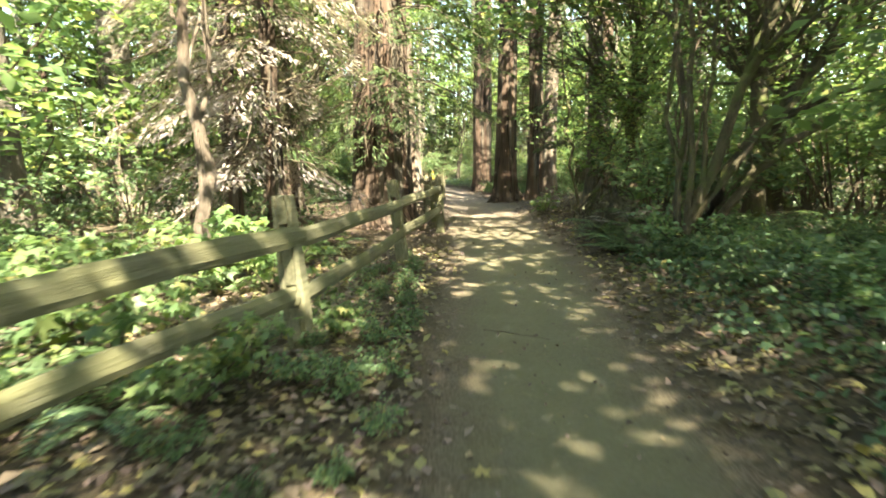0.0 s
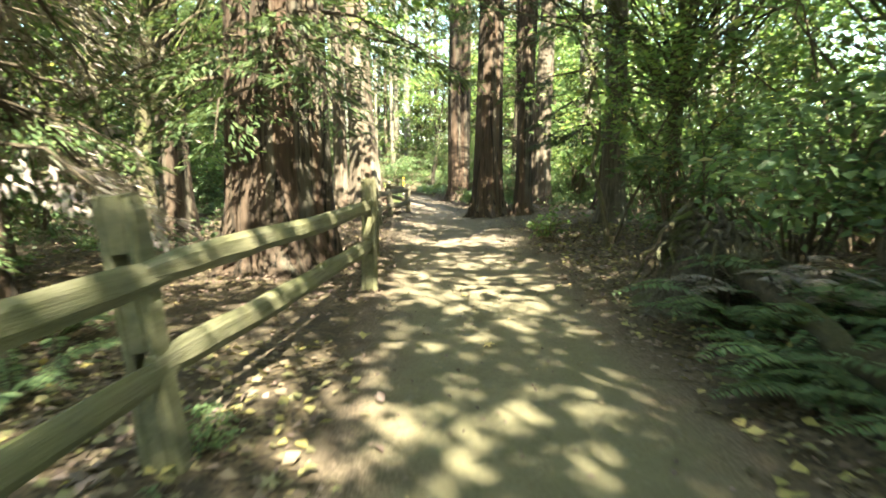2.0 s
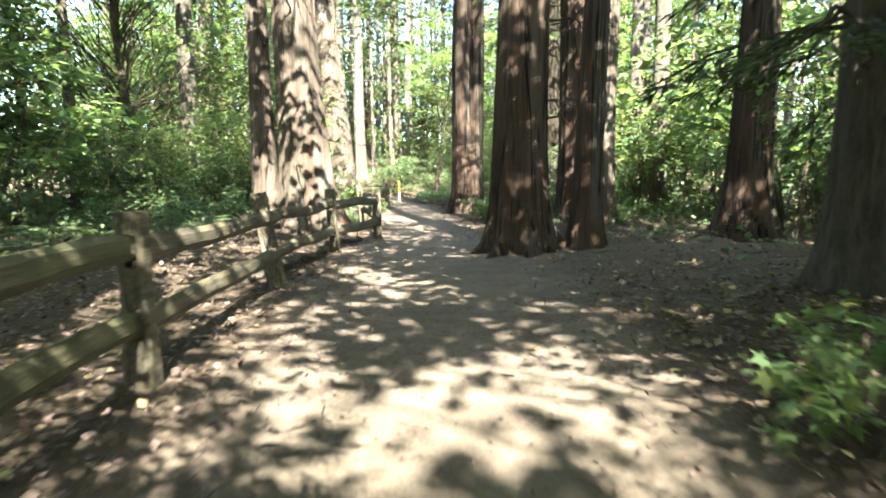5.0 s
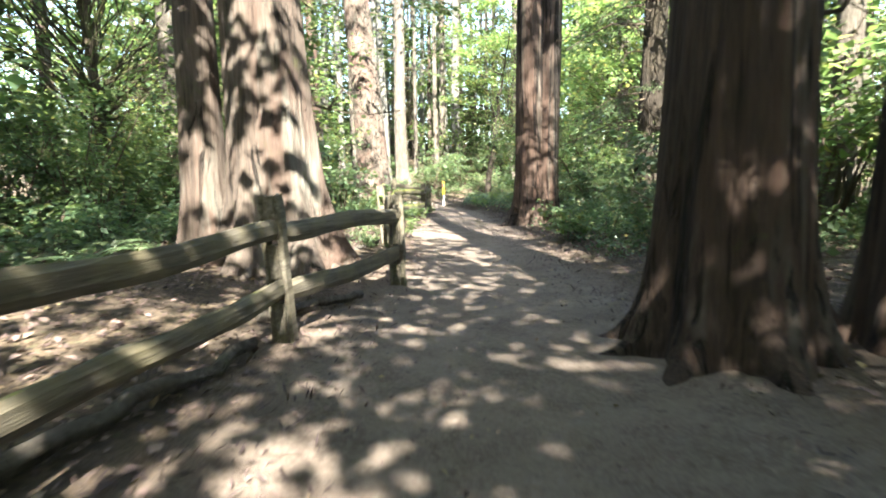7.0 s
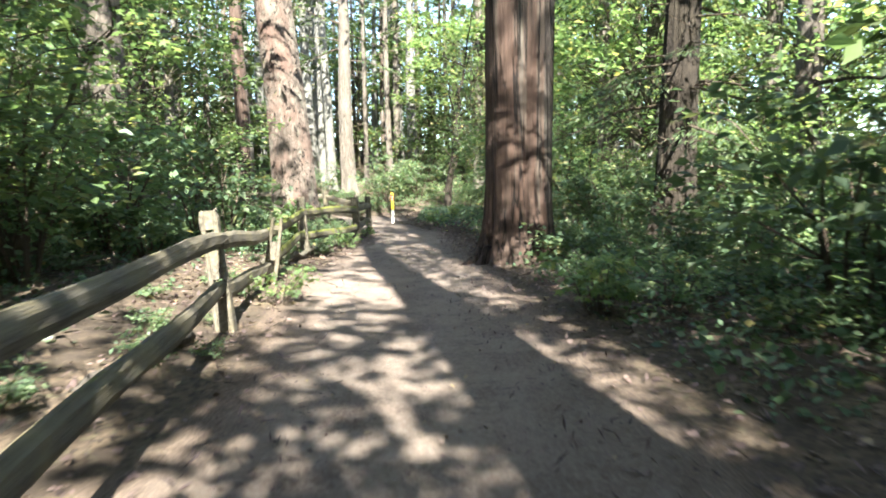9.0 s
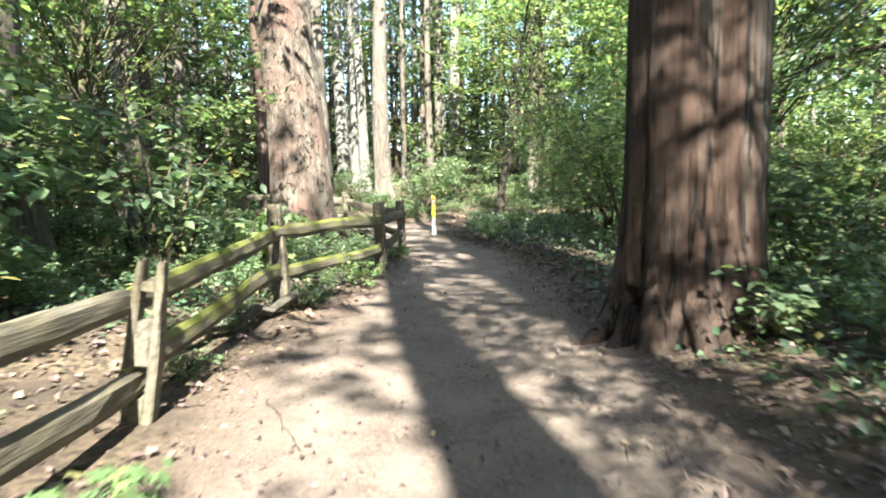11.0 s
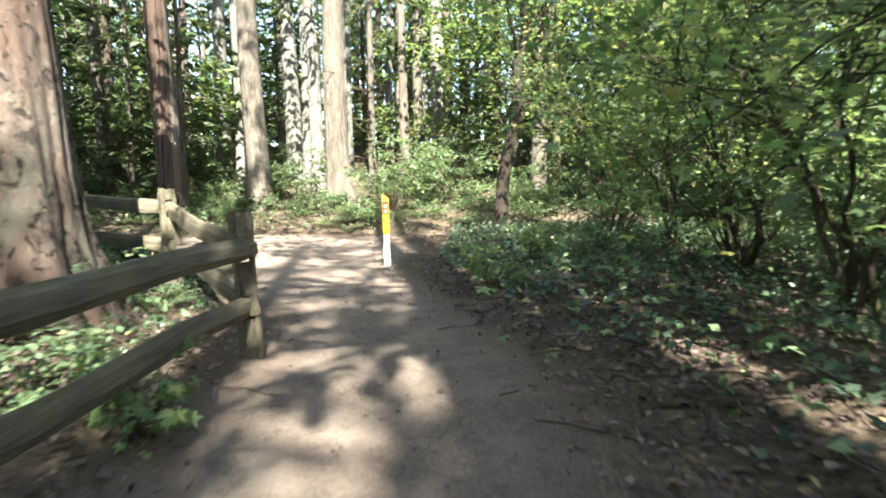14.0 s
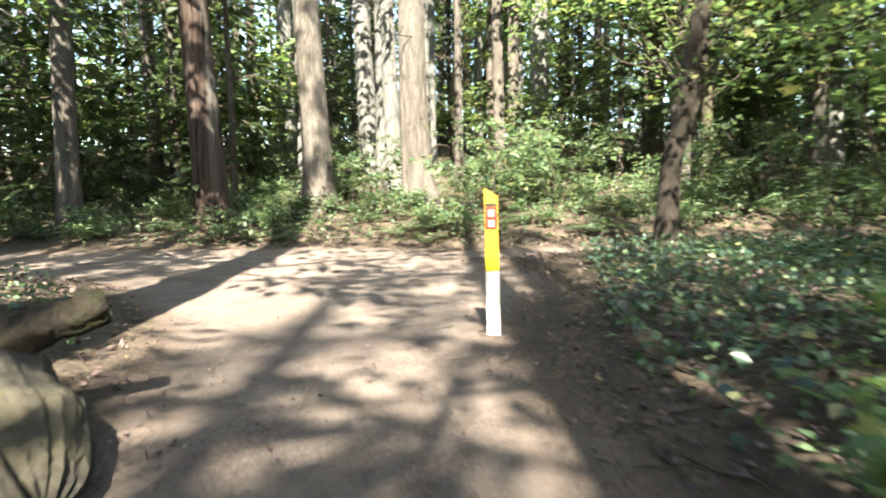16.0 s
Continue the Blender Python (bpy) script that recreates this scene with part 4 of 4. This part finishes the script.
def post_mesh(h, g, mat, rails=(0.76, 0.36)):
    """A split cedar post with two mortises for the rails, worn edges and an uneven top."""
    bm = bmesh.new()
    ww, dd = g.uniform(0.07, 0.084), g.uniform(0.05, 0.06)
    slot, ph = 0.034, g.uniform(0, 6.28)

    def block(x0, x1, zs, inset):
        rings = []
        for z in zs:
            k = 1.08 - 0.1 * max(z, 0) / h + 0.05 * math.sin(z * 6 + ph)
            top = 0.9 if z > h - 0.02 else 1.0
            c = 0.012
            a_, b_ = x0 * k * top, x1 * k * top
            d_ = (dd - inset) * k * top
            loop = ((a_, -d_ + c), (a_ + c, -d_), (b_ - c, -d_), (b_, -d_ + c), (b_, d_ - c), (b_ - c, d_), (a_ + c, d_), (a_, d_ - c))
            rings.append([bm.verts.new((u + g.normal(0, 0.0018), w + g.normal(0, 0.0018), z + (g.normal(0, 0.006) if z > h - 0.03 else 0))) for u, w in loop])
        for r0, r1 in zip(rings[:-1], rings[1:]):
            for q in range(8):
                bm.faces.new((r0[q], r0[(q + 1) % 8], r1[(q + 1) % 8], r1[q]))
        bm.faces.new(rings[-1])
        bm.faces.new(rings[0][::-1])

    full = [-0.3, 0.0, 0.14, 0.28, 0.44, 0.58, 0.7, 0.84, h - 0.06, h - 0.01, h]
    block(-ww, -slot, full, 0.0)
    block(slot, ww, full, 0.0)
    up, low = rails
    for z0, z1 in ((-0.3, low - 0.085), (low + 0.085, up - 0.09), (min(up + 0.09, h - 0.05), h - 0.004)):
        block(-slot - 0.006, slot + 0.006, [z0, (z0 + z1) / 2, z1], 0.003)
    me = bpy.data.meshes.new("post")
    bm.to_mesh(me)
    bm.free()
    me.materials.append(mat)
    return me


def rail_mesh(length, g, mat):
    """A split rail along +y: a rough wedge, thinned at both ends, slightly bowed."""
    bm = bmesh.new()
    n = 15
    rings = []
    ph, bow = g.uniform(0, 6.28, 2), g.normal(0, 0.018)
    hh, tt = g.uniform(0.066, 0.082), g.uniform(0.03, 0.042)
    shape = ((-0.8, -1), (0.5, -0.9), (1, -0.35), (0.85, 0.55), (0.35, 1), (-0.55, 0.92), (-1, 0.3), (-0.95, -0.5))
    for i in range(n):
        s = i / (n - 1)
        e = min(1.0, 0.62 + 5.0 * min(s, 1 - s))
        cz = bow * 4 * s * (1 - s) + 0.01 * math.sin(s * 9 + ph[0])
        cx = 0.012 * math.sin(s * 7 + ph[1])
        rings.append([bm.verts.new((cx + a_ * tt * (0.7 + 0.3 * e) + g.normal(0, 0.002), (s - 0.5) * length, cz + b_ * hh * e + g.normal(0, 0.003))) for a_, b_ in shape])
    for r0, r1 in zip(rings[:-1], rings[1:]):
        for j in range(8):
            bm.faces.new((r0[j], r1[j], r1[(j + 1) % 8], r0[(j + 1) % 8]))
    bm.faces.new(rings[0])
    bm.faces.new(rings[-1][::-1])
    bmesh.ops.recalc_face_normals(bm, faces=bm.faces)
    me = bpy.data.meshes.new("rail")
    bm.to_mesh(me)
    bm.free()
    me.materials.append(mat)
    return me


g_f = np.random.default_rng(5)
fence = thing("split_rail_fence", pose(0, 0, 0), "weathered two-rail split cedar fence, mossy on some rails, along path", "fence")
for i, (x, y, h, mossy) in enumerate(POSTS):
    nxt = POSTS[min(i + 1, len(POSTS) - 1)]
    prv = POSTS[max(i - 1, 0)]
    turn = math.degrees(math.atan2(-(nxt[0] - prv[0]), nxt[1] - prv[1]))
    part("post", post_mesh(h, g_f, M_TIMBER_GREEN if i < 6 else M_TIMBER, RAIL_Z.get(i, (0.76, 0.36))), fence, "square split cedar post", pose(x, y, hz(x, y), g_f.normal(0, 1.2), POST_LEAN.get(i, g_f.normal(0, 1.6)), turn + g_f.normal(0, 4)))
for i, ((x0, y0, h0, m0), (x1, y1, h1, m1)) in enumerate(zip(POSTS[:-1], POSTS[1:])):
    for k in (0, 1):
        za, zb = hz(x0, y0) + RAIL_Z.get(i, (0.76, 0.36))[k], hz(x1, y1) + RAIL_Z.get(i + 1, (0.76, 0.36))[k]
        ln = math.dist((x0, y0, za), (x1, y1, zb)) + 0.16
        turn = math.degrees(math.atan2(-(x1 - x0), y1 - y0))
        tilt = math.degrees(math.asin((zb - za) / ln))
        part("rail", rail_mesh(ln, g_f, M_TIMBER_MOSS if m0 and m1 else M_TIMBER_GREEN if i < 6 else M_TIMBER), fence, "moss-topped split rail" if m0 and m1 else "split rail",
             pose((x0 + x1) / 2, (y0 + y1) / 2, (za + zb) / 2 + (0.012 if i % 2 else -0.012), tilt, 0, turn))


# ---- the trail marker ----
def box_mesh(name, x, y, z0, z1, mat, slant=0.0, bev=0.004):
    bm = bmesh.new()
    bmesh.ops.create_cube(bm, size=1.0)
    for v in bm.verts:
        top = v.co.z > 0
        v.co = Vector((v.co.x * x, v.co.y * y, (z1 if top else z0) - (slant if top and v.co.x > 0 else 0)))
    bmesh.ops.bevel(bm, geom=bm.edges[:], offset=bev, segments=2, affect="EDGES")
    me = bpy.data.meshes.new(name)
    bm.to_mesh(me)
    bm.free()
    me.materials.append(mat)
    return me


mk = thing("trail_marker", pose(-0.67, 44.1, hz(-0.67, 44.1), 0, -0.8, 4), "slim white and yellow trail marker post with maroon plate at junction", "trail marker")
part("lower_post", box_mesh("marker_low", 0.105, 0.022, -0.25, 0.5, M_WHITE), mk, "white painted lower section")
part("middle_post", box_mesh("marker_mid", 0.106, 0.023, 0.5, 0.68, M_YELLOWP), mk, "bright yellow band")
part("upper_post", box_mesh("marker_top", 0.105, 0.022, 0.68, 1.15, M_ORANGEP, 0.07), mk, "ochre yellow upper section with slanted top")
plate = part("plate", box_mesh("plate", 0.088, 0.004, 0.83, 1.0, M_PLATE, 0, 0.001), mk, "maroon plate with pale marks", pose(0, -0.0135, 0))
part("band", box_mesh("band", 0.09, 0.004, 1.005, 1.028, M_DARK, 0, 0.001), mk, "dark strip", pose(0, -0.0135, 0))
for z0, z1 in ((0.845, 0.9), (0.925, 0.98)):
    part("mark", box_mesh("mark", 0.05, 0.003, z0, z1, M_DECAL, 0, 0.001), plate, "pale mark", pose(0, -0.003, 0))


# ---- particular plants and dead wood ----
def stemmed_tree(x, y, stems, label, name="vine_maple", twigs=6, mat=M_MOSSY, leaf_n=0, seed=1, spread=0.6, leaf_mat=M_MAPLE, leaf=0.12):
    """Several bent stems from one base: each (end x, end y, end z, radius, sag)."""
    g = np.random.default_rng(seed)
    ob = thing(name, pose(x, y, hz(x, y) - 0.05), label, "tree")
    tips = []
    for ex, ey, ez, r, sag in stems:
        p = bent((g.normal(0, 0.06), g.normal(0, 0.06), 0), (ex, ey, ez), sag, 0.05, 12, g)
        out = [tube(p, np.linspace(r, r * 0.35, 12), 8)]
        for _ in range(twigs):
            k = int(g.integers(4, 12))
            d = unit(p[k] - p[k - 2]) + g.normal(0, 0.7, 3) + [0, 0, 0.15]
            ln = g.uniform(0.4, 1.3)
            q = bent(p[k], p[k] + d * ln, 0.08, 0.05, 6, g)
            out.append(tube(q, np.linspace(r * 0.35, 0.004, 6), 5))
            tips.append(q)
        part("stem", mesh_of("stem", *out[0], mat, True), ob)
        if twigs:
            tagged(part("twig_frame", mesh_of("twigs", *join_arrays(out[1:]), mat), ob), kind="stuff")
    if leaf_n:
        n = leaf_n // len(tips)
        pts = []
        for q in tips:
            t = g.uniform(0.2, 1.1, n)[:, None]
            pts.append(q[0] * (1 - t) + q[-1] * t + g.normal(0, 1, (n, 3)) * [spread * 0.5, spread * 0.5, 0.16])
        c = np.concatenate(pts)
        s_ = leaf * g.uniform(0.6, 1.25, len(c))
        part("foliage", mesh_of("stem_leaves", *maple_arrays(c, g.normal(0, 1, c.shape) * [1, 1, 0.4], np.array([0, 0, 1.0]) + g.normal(0, 0.35, c.shape), s_ * 1.3), leaf_mat), ob)
    return ob


stemmed_tree(3.2, 7.4, [(0.1, 0.3, 5.5, 0.05, 0.3), (-0.25, 0.8, 5.8, 0.04, 0.2), (0.35, 1.2, 6.0, 0.045, 0.2), (2.4, 0.2, 3.0, 0.10, 0.35), (2.9, 0.6, 2.0, 0.08, 0.35), (1.6, -0.3, 4.2, 0.085, 0.5), (3.2, -0.6, 3.6, 0.05, 0.7), (0.7, 0.1, 5.0, 0.04, 0.5)],
             "many-stemmed mossy vine maple with dark arching branches on bank", twigs=9, leaf_n=1500, seed=2)
stemmed_tree(3.9, 9.2, [(-0.3, 0.2, 5.2, 0.028, 0.2), (0.2, -0.1, 5.6, 0.03, 0.1), (0.5, 0.3, 5.0, 0.026, 0.3), (-0.1, 0.5, 4.6, 0.022, 0.2), (0.9, 0.1, 4.8, 0.028, 0.3)], "clump of thin pale straight stems with green leaves", "hazel_clump", 8, M_TWIG, 1300, 3)
stemmed_tree(3.45, 14.1, [(-0.55, 0.2, 5.4, 0.045, -0.25), (1.9, 0.7, 3.4, 0.03, 0.3)], "leaning thin mossy sapling with bright green leaves", "maple_sapling", 10, M_MOSSY, 1100, 4)
stemmed_tree(5.0, 15.4, [(0.3, 0.2, 4.6, 0.04, 0.3), (-1.2, 0.3, 3.6, 0.035, 0.4), (1.4, -0.2, 3.2, 0.035, 0.4)], "bushy maple with layered bright green leaves in shade", "maple_sapling", 12, M_MOSSY, 1900, 5)
stemmed_tree(-2.85, 6.7, [(-0.35, 0.1, 6.5, 0.09, 0.0), (0.15, 0.5, 6.0, 0.04, 0.1)], "slim sunlit maple trunk with blotchy pale bark behind fence", "maple_sapling", 10, M_CEDAR_PALE, 900, 6, 0.8)
stemmed_tree(1.35, 48.5, [(0.85, 0.15, 6.3, 0.17, 0.1), (1.3, 0.6, 6.0, 0.08, 0.4)], "dark leaning crooked maple trunk with mossy base", "maple_tree", 12, M_DARKBARK, 1500, 7, 1.0)
great_tree(6.2, 22.5, [(0, 0, 0.31, 0.05, 0.01, M_CEDAR)], "dark cedar trunk with flared base leaning over bare ground", flare=0.75, thin=True)
stemmed_tree(-3.4, 29.3, [(1.3, 0.6, 3.2, 0.03, 0.5), (0.2, -0.9, 3.4, 0.03, 0.4), (-0.9, 0.2, 3.0, 0.03, 0.4), (0.9, -1.2, 2.6, 0.028, 0.5)], "spreading vine maple with bright sunlit leaves behind fence", twigs=10, leaf_n=2000, seed=9)
stemmed_tree(4.4, 37.5, [(-1.3, 0.3, 2.1, 0.03, 0.6), (-0.6, -1.0, 2.4, 0.03, 0.5), (0.8, 0.6, 2.6, 0.03, 0.5), (-0.9, 1.5, 1.8, 0.03, 0.5)], "arching vine maple with layered bluish-green leaves", twigs=11, leaf_n=2000, seed=10)
stemmed_tree(3.6, 41.2, [(-0.9, -0.4, 2.0, 0.028, 0.6), (-0.4, 1.2, 2.3, 0.028, 0.5), (1.0, -0.6, 2.4, 0.03, 0.5), (0.4, 0.9, 2.9, 0.03, 0.4)], "arching vine maple with layered bluish-green leaves", twigs=11, leaf_n=2000, seed=11)
stemmed_tree(3.5, 39.4, [(-1.4, 0.2, 1.9, 0.026, 0.6), (-0.5, 1.1, 2.2, 0.028, 0.5), (0.9, -0.5, 2.5, 0.03, 0.5), (-0.8, -1.0, 1.7, 0.025, 0.5)], "arching vine maple with layered bluish-green leaves", twigs=12, leaf_n=2400, seed=13, spread=0.9)
stemmed_tree(3.7, 43.6, [(-1.5, 0.1, 1.8, 0.026, 0.6), (-0.7, -1.2, 2.1, 0.028, 0.5), (0.7, 0.8, 2.6, 0.03, 0.5), (-0.3, 1.2, 2.0, 0.025, 0.5)], "arching vine maple with layered bluish-green leaves", twigs=12, leaf_n=2400, seed=14, spread=0.9)
stemmed_tree(3.4, 46.2, [(-0.9, 0.5, 2.6, 0.03, 0.5), (0.6, -0.9, 2.4, 0.028, 0.5), (1.1, 0.7, 3.0, 0.03, 0.5)], "arching vine maple with layered bluish-green leaves", twigs=12, leaf_n=1900, seed=15, spread=0.9)
for x, y, k in ((2.85, 15.4, 0.7), (2.5, 28.5, 0.75), (2.8, 29.1, 0.6), (-2.1, 34.6, 1.0), (0.95, 41.4, 0.6), (1.4, 42.6, 0.7), (-0.75, 34.9, 0.5), (-0.55, 29.2, 0.5), (-0.85, 37.6, 0.5)):
    shrub("bright", x, y, k)


def log_thing(a_, b_, r, label, mat=M_MOSSY, name="fallen_log", seed=1, knots=3, tip=None):
    """A fallen log between two ends, round but uneven, with broken stubs."""
    g = np.random.default_rng(seed)
    a_, b_ = np.array(a_, float), np.array(b_, float)
    ob = thing(name, pose(*a_), label, "log")
    p = bent((0, 0, 0), b_ - a_, 0, 0.009 * float(np.linalg.norm(b_ - a_)), 14, g)
    prof = np.linspace(1.05, 0.85, 14) if tip is None else np.interp(np.linspace(0, 1, 14), (0, 0.07, 0.22, 1), (tip, 0.7, 1.0, 1.1))
    v, f = tube(p, r * (1 + g.normal(0, 0.05, 14)) * prof, 18)
    ang_ = np.tile(np.arange(18) * 2 * np.pi / 18, 14)
    axis = np.repeat(p, 18, 0)
    v = axis + (v - axis) * (1 + 0.09 * np.sin(ang_ * 5 + 1) + 0.06 * np.sin(ang_ * 8 + 2) + g.normal(0, 0.05, len(v)))[:, None]
    k = len(v)
    v = np.concatenate([v, [p[0], p[-1]]])
    faces = f.tolist() + [[k, (j + 1) % 18, j] for j in range(18)] + [[k + 1, k - 18 + j, k - 18 + (j + 1) % 18] for j in range(18)]
    part("bole", mesh_of("bole", v, faces, mat, True), ob)
    for _ in range(knots):
        j = int(g.integers(2, 12))
        d = unit(g.normal(0, 1, 3) + [0, 0, 0.8])
        part("stub", mesh_of("stub", *tube(bent(p[j], p[j] + d * r * 1.9, 0, 0.01, 4, g), np.linspace(r * 0.25, r * 0.1, 4), 6), mat), ob)
    return ob


def old_log_mesh(length, r, g):
    """A rotten log along +y: long cracks, sagging sides, slabs lifting and a ragged broken near end."""
    n, k = 64, 56
    ang_ = np.linspace(0, 2 * np.pi, k, endpoint=False)
    ph = g.uniform(0, 6.28, 6)
    slab = np.floor((ang_ + 0.5 * np.sin(ang_ * 2 + ph[0])) * 9 / 6.283)
    offset = g.uniform(-0.1, 0.08, 12)[slab.astype(int) % 12]
    ragged = np.interp(slab, np.arange(12), g.uniform(0.0, 0.3, 12)) + g.uniform(0, 0.08, k)
    rows = []
    for q in range(n):
        t = (q / (n - 1)) ** 1.3
        grow = float(np.interp(t, (0, 0.03, 0.1, 0.24, 1), (0.42, 0.62, 0.86, 1.0, 1.1)))
        groove = np.abs(np.sin(ang_ * 7 + ph[1] + 0.5 * math.sin(t * 9))) ** 0.35
        prof = r * grow * (0.9 + offset + 0.14 * groove + 0.05 * np.sin(ang_ * 3 + ph[2] + t * 2) + 0.04 * np.sin(t * 40 + ang_ * 4) + g.normal(0, 0.018, k))
        up = np.sin(ang_)
        y = t * length + ragged * (1 - t) ** 6 + g.normal(0, 0.006, k)
        rows.append(np.stack([prof * np.cos(ang_) * 1.1 + 0.03 * math.sin(t * 7), y, prof * up * np.where(up > 0, 1.0, 0.75)], -1))
    core = rows[0] * [0.3, 1.0, 0.3] + [0, -0.06, 0]
    v = np.concatenate([core] + rows)
    n += 1
    f = [[a_ * k + b_, a_ * k + (b_ + 1) % k, (a_ + 1) * k + (b_ + 1) % k, (a_ + 1) * k + b_] for a_ in range(n - 1) for b_ in range(k)]
    f += [list(range(k))[::-1], [(n - 1) * k + b_ for b_ in range(k)]]
    return mesh_of("old_log", v, f, M_LOGWOOD)


old_log = thing("fallen_log", pose(-1.8, 41.2, 0.02, 6.0, 0, 63), "thick old weathered log with mossy edges lying beside path", "log")
part("bole", old_log_mesh(4.0, 0.33, np.random.default_rng(3)), old_log)
log_thing((-2.8, 41.75, 0.40), (-2.4, 42.15, 0.57), 0.10, "mossy broken branch stub against old log", M_MOSSY, name="branch_stub", seed=4, knots=1)
log_thing((2.6, 6.7, 0.14), (3.05, 9.9, 0.5), 0.085, "slim mossy log lying along bank below ferns", M_MOSSY, seed=5)
log_thing((3.85, 21.9, 0.05), (4.5, 20.6, 0.02), 0.035, "dark surface root crossing bare ground", M_FIR, name="surface_root", seed=6, knots=0)
log_thing((4.3, 21.95, 0.05), (6.1, 22.1, 0.09), 0.05, "dark surface root crossing bare ground", M_FIR, name="surface_root", seed=7, knots=1)
log_thing((4.7, 20.9, 0.03), (5.9, 20.5, 0.05), 0.03, "dark surface root crossing bare ground", M_FIR, name="surface_root", seed=11, knots=0)
log_thing((4.0, 19.7, 0.02), (4.9, 19.2, 0.04), 0.028, "thin dark fallen branch on ground", M_FIR, seed=12, knots=1)
log_thing((-2.6, 20.2, 0.14), (-5.6, 22.0, 0.2), 0.08, "grey fallen branch in leaf litter", M_FIR, seed=8)
log_thing((-0.9, 19.4, 0.06), (-0.5, 21.9, 0.07), 0.045, "old fallen rail lying under fence", M_FIR, seed=9, knots=0)
log_thing((-1.0, 25.2, 0.08), (-0.75, 27.6, 0.1), 0.05, "old fallen branch lying under fence", M_FIR, seed=10, knots=1)

log_thing((-1.5, 31.6, 0.15), (-0.95, 34.4, 0.13), 0.045, "sunlit old branch lying on bank under fence", M_LOG, seed=13, knots=2)
log_thing((-0.75, 22.6, 0.07), (-0.15, 23.5, 0.06), 0.04, "thin dead branch on needles under fence", M_FIR, seed=14, knots=1)


def root_stump(x, y, tall, r, label, seed):
    g = np.random.default_rng(seed)
    ob = thing("rotten_stump", pose(x, y, hz(x, y) - 0.05), label, "stump")
    me = trunk_mesh("stump_bole", r, tall * 0.8, M_LOG, 0.5, 6, (0.1, 0.05), 48, 0.1, seed, 0.3, 0.6)
    co = np.array([v.co for v in me.vertices])
    co[:, 2] += np.where(co[:, 2] > tall * 0.5, g.normal(0, 0.04, len(co)), 0)
    me.vertices.foreach_set("co", co.astype(np.float32).ravel())
    part("bole", me, ob)
    for i in range(52):
        w = i * 2.4 + g.normal(0, 0.3)
        d = np.array([math.cos(w), math.sin(w), 0])
        top = d * r * g.uniform(0.1, 0.8) + [0, 0, tall * g.uniform(0.5, 1.05)]
        end = d * r * g.uniform(0.9, 1.7) + g.normal(0, 0.08, 3) * [1, 1, 0] + [0, 0, g.uniform(0.0, 0.35)]
        k = g.uniform(0.012, 0.034)
        part("root", mesh_of("root", *tube(bent(top, end, g.uniform(0.05, 0.22), 0.035, 9, g), np.linspace(k, k * 0.35, 9), 6), M_LOG if i % 3 else M_MOSSY, True), ob)
    return ob


root_stump(3.0, 10.2, 0.85, 0.4, "rotten mossy stump with tangled exposed roots and ferns", 12)
for x, y, k in ((2.6, 8.1, 0.9), (2.85, 7.5, 1.0), (3.5, 8.3, 1.2), (3.7, 7.2, 1.1), (3.2, 8.8, 1.1), (2.75, 9.2, 0.75), (2.65, 8.4, 0.9), (3.6, 9.5, 1.1), (-1.75, 2.7, 1.0), (-2.3, 3.2, 0.9)):
    fern(x, y, k)
for x, y, k in ((-1.1, 3.1, 0.5), (-1.35, 2.8, 0.6), (-0.85, 4.2, 0.45)):
    shrub("bright", x, y, k)

DRY_FERN = FERNS[0][1].copy()
DRY_FERN.materials[0] = M_DRY
for x, y, k, w in ((3.05, 9.6, 1.1, 20), (3.35, 9.0, 1.0, 140)):
    ob = thing("dead_fern", pose(x, y, hz(x, y) + 0.12, 0, 0, w) @ Matrix.Scale(k, 4), "withered straw-coloured fern fronds among green ferns", "fern")
    part("rib_frame", FERNS[0][0], ob)
    part("frond_foliage", DRY_FERN, ob)

# single yellow leaves on the path
g_y = np.random.default_rng(44)
YELLOW = [mesh_of("yellow_leaf", *maple_arrays(np.zeros((1, 3)), np.array([[1.0, 0, 0]]), np.array([[0, 0, 1.0]]), 0.14), M_YELLOW)]
SPOTS = [(-0.35, 2.9), (-0.7, 2.2), (0.15, 2.2), (1.2, 11.35), (2.0, 11.4), (0.95, 11.2)] + [(np.interp(y, PATH_Y, PATH_L if g_y.random() < 0.35 else PATH_R) + g_y.normal(0, 0.45), y) for y in g_y.uniform(1.5, 21, 30)]
for x, y in SPOTS:
    part_m = pose(x, y, hz(x, y) + 0.025, g_y.normal(0, 12), g_y.normal(0, 12), g_y.uniform(0, 360)) @ Matrix.Scale(g_y.uniform(0.6, 1.1), 4)
    tagged(part("fallen_leaf", YELLOW[0], None, "", part_m), "single yellow fallen maple leaf lying on dirt", "leaf", "yellow fallen leaves")
